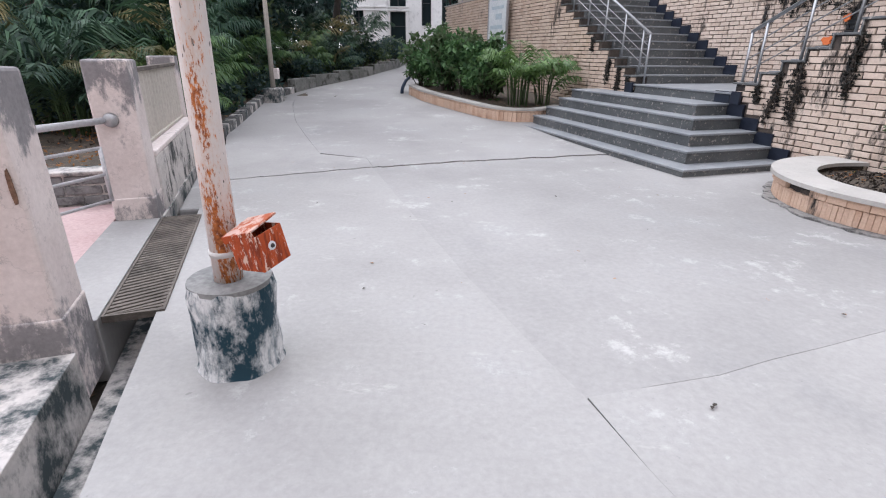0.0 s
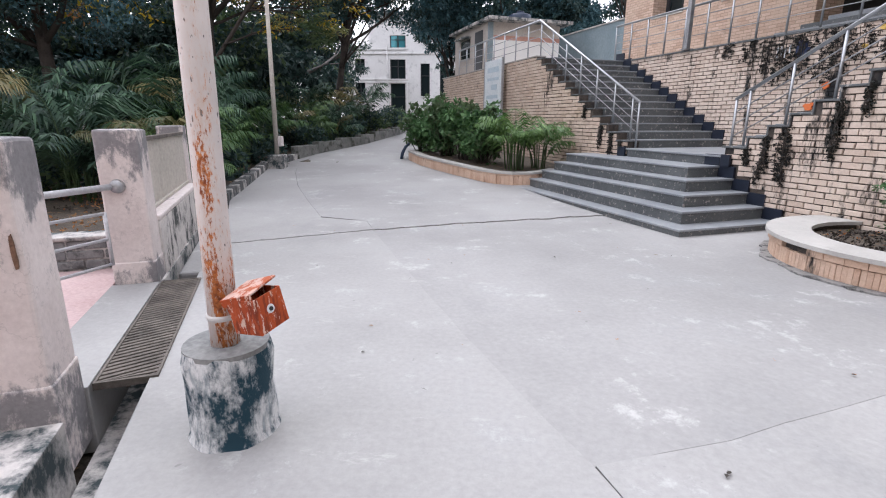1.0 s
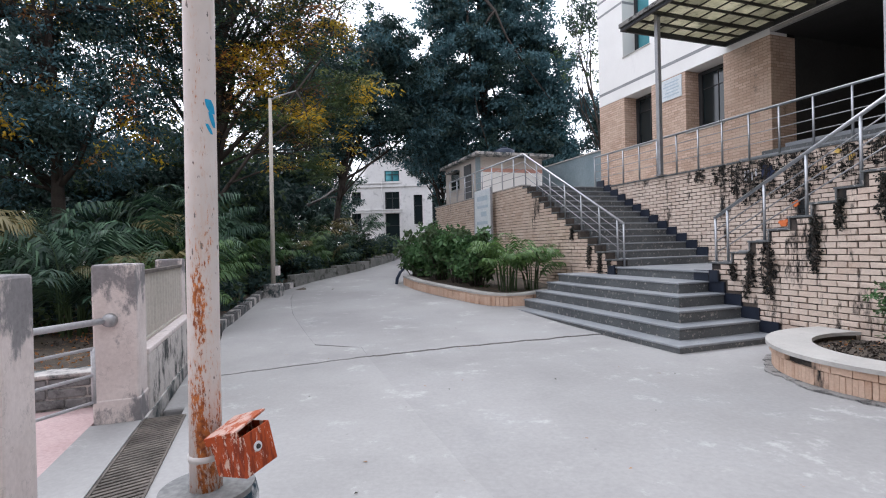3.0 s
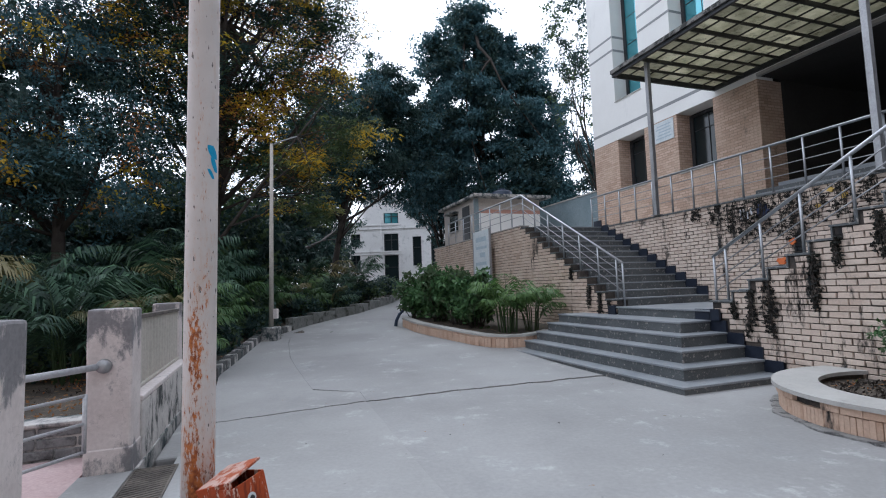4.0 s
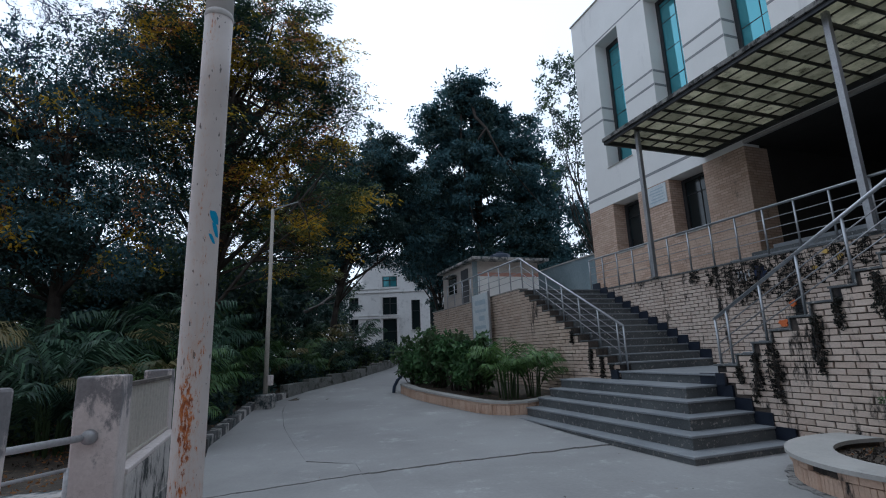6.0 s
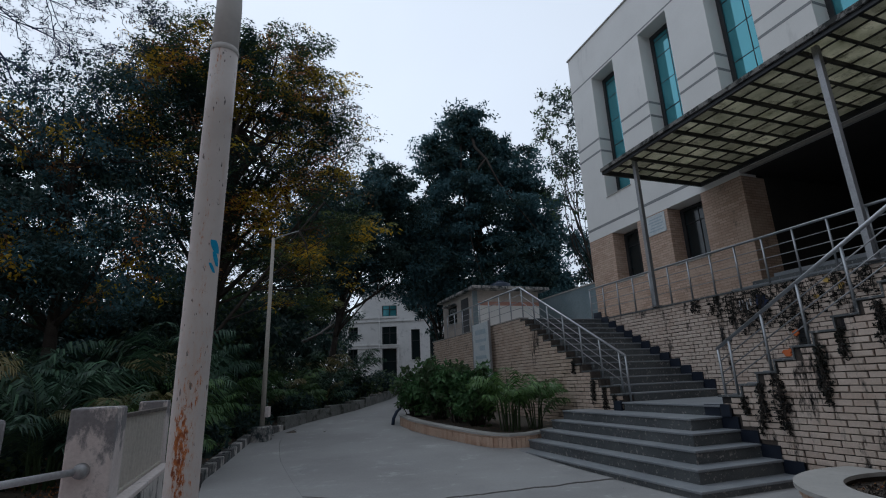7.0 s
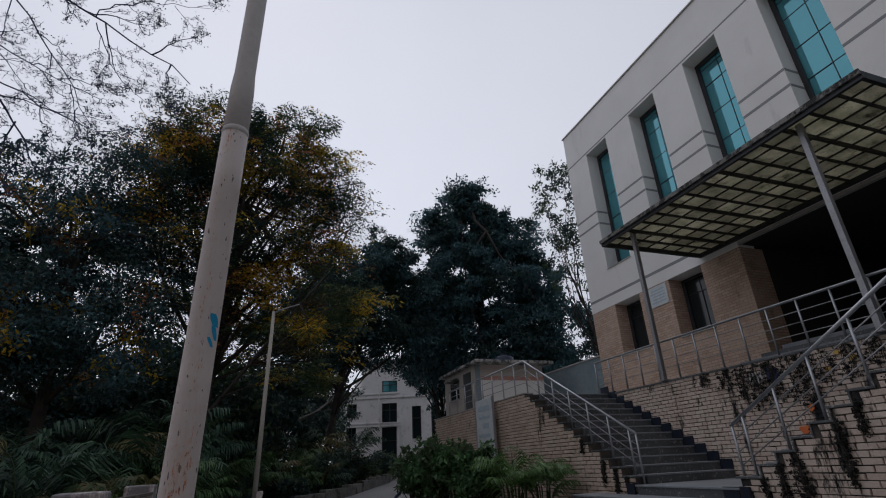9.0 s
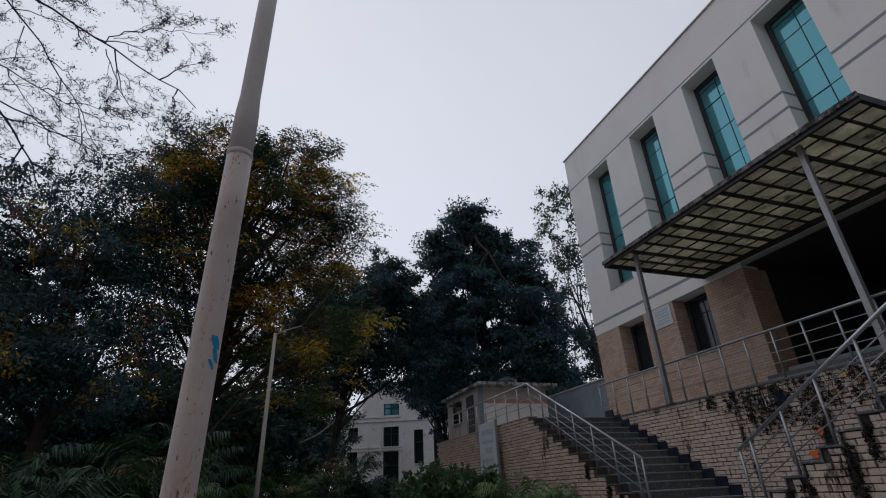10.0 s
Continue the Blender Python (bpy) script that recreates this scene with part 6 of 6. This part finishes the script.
GARDEN = "garden palms behind the kerb"
palms = [palm("bushy areca palm with arching dark fronds", pose(-6.2, 8.3, 0.05), 14, 1.6, 31, GARDEN),
         palm("bushy areca palm with some pale fronds", pose(-7.6, 7.0, 0.05), 15, 1.75, 32, GARDEN),
         palm("tall areca palm with drooping fronds", pose(-5.6, 10.4, 0.1), 14, 1.9, 33, GARDEN)]
rnd = random.Random(77)
SPOTS = [(-9.2, 7.8), (-8.4, 10.0), (-10.8, 9.4), (-7.0, 12.0), (-5.9, 12.9), (-7.4, 14.2), (-5.4, 14.8), (-5.2, 16.6), (-4.5, 18.3), (-4.2, 20.2), (-5.4, 19.4),
         (-11.8, 11.4), (-10.2, 6.8), (-5.4, 8.9), (-12.6, 8.2), (-9.6, 13.2), (-3.6, 22.6), (-4.6, 24.0), (-6.7, 9.9)]
for i, (x, y) in enumerate(SPOTS):
    m = pose(x + rnd.uniform(-0.3, 0.3), y + rnd.uniform(-0.3, 0.3), ground_z(y) + 0.02, rnd.uniform(-5, 5), rnd.uniform(-5, 5), rnd.uniform(0, 360))
    ob = copy_thing(palms[i % 3], m)
    k = rnd.uniform(0.7, 1.12) * (0.85 if y > 15 else 1.0)
    ob.scale = (k, k, k)

kerb_palms = []
for y, k, turn in ((8.7, 1.0, 20), (9.6, 0.95, 140), (10.7, 1.05, 250), (11.9, 1.1, 70), (13.3, 1.1, 190), (15.2, 1.0, 300), (17.2, 1.0, 40)):
    if not kerb_palms:
        kerb_palms.append(palm("low areca palm with fresh green fronds by the kerb", pose(road_left(y) - 0.85, y, ground_z(y) + 0.05), 12, 1.25, 35, "palms along the kerb", 0.8, M_PALM_KERB))
        continue
    ob = copy_thing(kerb_palms[0], pose(road_left(y) - 0.95 * k - 0.25, y, ground_z(y) + 0.05, 0, 0, turn))
    ob.scale = (k, k, k)


def shrub(label, base, blobs, clumps, spread, leaves, length, width, materials, weights, seed, group=""):
    t = thing("shrub", label, "shrub", Matrix.Translation(base), group)
    cen = clump_centres(blobs, clumps, seed, 0.3)
    rnd2 = random.Random(seed)
    bm = bmesh.new()
    for i in range(0, len(cen), 2):
        q = Vector(cen[i])
        tube(branch_path((q.x * 0.35, q.y * 0.35, -0.05), q, 0.08, rnd2, 4), [0.014, 0.012, 0.009, 0.007, 0.004], 5, bm, cap=False)
    part("woody_stem", bm, M_BARK, t, smooth=True)
    part("foliage", leaf_cloud("foliage", cen, np.full(len(cen), spread), leaves, length, width, materials, weights, seed, 0.15), None, t)
    return t


SH = [M_SHRUB, M_LEAF_MID]
for i, (x, y, r, h) in enumerate(((-0.75, 14.9, 0.6, 1.25), (-0.1, 14.0, 0.62, 1.5), (0.4, 13.2, 0.6, 1.4), (0.85, 12.5, 0.5, 1.3))):
    shrub("leafy green shrub in the long planter", (x, y, ground_z(y) + 0.2), [(0, 0, h * 0.56, r, r, h * 0.5)], 60, 0.2, 2300, 0.16, 0.085, SH, (0.7, 0.3), 40 + i, "planter shrubs")
pp = palm("young areca palm with bright fronds in the planter", pose(1.5, 11.5, ground_z(11.5) + 0.18), 14, 1.12, 51, "planter palms", 0.9, M_PALM_BRIGHT)
ob = copy_thing(pp, pose(2.1, 11.7, ground_z(11.7) + 0.18, 0, 0, 130))
ob.scale = (0.8, 0.8, 0.8)
shrub("small-leaved shrub growing out of the round planter", tuple(MF @ Vector((1.32, -1.8, 0.21))), [(0, 0, 0.55, 0.32, 0.32, 0.5)], 46, 0.15, 2600, 0.06, 0.03, [M_LEAF_MID, M_SHRUB], (0.6, 0.4), 47)
for i, (x, y) in enumerate(((-5.4, 11.3), (-5.6, 13.4), (-5.1, 16.6), (-4.3, 19.6), (-7.5, 8.4), (-9.0, 11.0), (-3.8, 23.0), (-6.6, 10.2), (-3.0, 27.5), (-3.4, 30.5))):
    shrub("dark undergrowth beneath the palms", (x, y, ground_z(y)), [(0, 0, 0.45, 1.0, 0.9, 0.55)], 50, 0.3, 2200, 0.15, 0.07, [M_LEAF_DARK, M_LEAF_MID], (0.7, 0.3), 60 + i, "undergrowth")


def leaf_litter():
    """Dead leaves scattered on the soil."""
    r = np.random.RandomState(5)
    n = 5000
    x, y = r.uniform(-10, -2.9, n), r.uniform(3, 14, n)
    beyond = -(x + 1.98) * math.sin(radians(19.4)) + (y - 2.39) * math.cos(radians(19.4))
    keep = (x < np.array([road_left(v) - 0.75 for v in y])) & (beyond > 2.9)
    x, y = x[keep], y[keep]
    z = np.array([ground_z(v) + 0.13 for v in y])
    cen = np.stack([x, y, z], 1)
    ob = part("leaf_litter", leaf_cloud("leaf_litter", cen, np.full(len(cen), 0.02), len(cen), 0.055, 0.03, [M_LEAF_RUSSET, M_BARK], (0.6, 0.4), 6, 0.0, 1), None, None)
    tagged(ob, "dead brown leaves scattered over the soil", "leaf litter", kind="stuff")


leaf_litter()


def creeper(label, patches, face_b, seed):
    """Dead climbing plant that clings to brickwork: thin stems and small black leaves."""
    r = random.Random(seed)
    t = thing("dried_creeper", label, "creeper", MF, "dead creepers on the brick walls")
    cen = []
    for a, z1, z0, w in patches:
        bm = bmesh.new()
        for _ in range(5):
            q, z, pts = a + r.uniform(-w, w) * 0.6, z1 + r.uniform(-0.05, 0.02), []
            while z > z0 + r.uniform(0, 0.3) * (z1 - z0):
                pts.append((face_b - 0.05, q, z))
                cen.append((face_b - 0.03, q + r.uniform(-w, w) * 0.7, z))
                q += r.uniform(-0.022, 0.022)
                z -= 0.07
            if len(pts) > 2:
                tube(pts, 0.006, 4, bm, cap=False)
        part("stem", bm, M_BARK, t)
    me = leaf_cloud("foliage", cen, np.full(len(cen), 0.036), len(cen) * 21, 0.03, 0.022, [M_CREEPER], (1,), seed, 0.5, 3)
    part("foliage", me, None, t)


creeper("dead black creeper under the terrace edge", [(3.0, 2.95, 2.5, 0.2), (2.6, 2.95, 2.2, 0.22), (2.2, 2.95, 2.0, 0.25), (1.9, 2.95, 2.15, 0.22), (1.45, 2.95, 2.05, 0.25), (1.1, 2.95, 2.2, 0.25), (3.5, 2.95, 2.7, 0.15), (0.6, 2.95, 2.35, 0.25), (0.1, 2.95, 2.5, 0.25)], 4.19, 3)
creeper("dead black creeper running down the stair wall", [(0.7, 1.05, 0.8, 0.03), (0.42, 1.2, 0.56, 0.04), (0.16, 1.37, 0.5, 0.065), (-0.49, 1.7, 0.85, 0.05), (-0.78, 1.86, 1.5, 0.03), (-1.25, 2.12, 1.55, 0.045)], 1.785, 4)


creeper("dead black creeper beside the foot of the flight", [(3.6, 1.03, 0.5, 0.04), (3.9, 1.2, 0.55, 0.06), (4.25, 1.35, 0.85, 0.05), (4.9, 1.75, 1.45, 0.04)], 1.785, 8)


def road_litter():
    """A few dry leaves and crumbs on the paving."""
    r = np.random.RandomState(9)
    cen = [(x, y, ground_z(y) + 0.008) for x, y in zip(r.uniform(-2.2, 2.6, 46), r.uniform(1.6, 9.0, 46)) if x > road_left(y) + 0.15]
    me = leaf_cloud("road_litter", cen, np.full(len(cen), 0.01), len(cen), 0.035, 0.02, [M_LEAF_RUSSET, M_BARK], (0.5, 0.5), 8, 0.0, 1)
    me.vertices.foreach_get("co", co := np.empty(len(me.vertices) * 3, np.float32))
    co = co.reshape(-1, 3)
    co[:, 2] = np.array([ground_z(float(v)) for v in co[:, 1]]) + 0.006 + 0.004 * (np.arange(len(co)) % 2)
    me.vertices.foreach_set("co", co.ravel())
    ob = part("road_litter", me, None, None)
    tagged(ob, "few dry leaves and crumbs on the concrete", "leaf litter", kind="stuff")


road_litter()


def planter_litter(label, centre_b, centre_a, radius, z, seed):
    """Dry leaves and low weeds on the soil of a planter."""
    r = np.random.RandomState(seed)
    g, q = r.uniform(0, 2 * math.pi, 700), radius * np.sqrt(r.rand(700))
    cen = [tuple(MF @ Vector((centre_b + a * math.cos(b), centre_a + a * math.sin(b), z))) for a, b in zip(q, g)]
    ob = part("planter_litter", leaf_cloud("planter_litter", cen, np.full(len(cen), 0.02), 1500, 0.045, 0.022, [M_BARK, M_LEAF_RUSSET, M_LEAF_MID], (0.5, 0.2, 0.3), seed, -0.1, 1), None, None)
    tagged(ob, label, "leaf litter", kind="stuff")


planter_litter("dry leaves and low weeds on planter soil", 1.1, -1.86, 0.85, 0.222, 19)
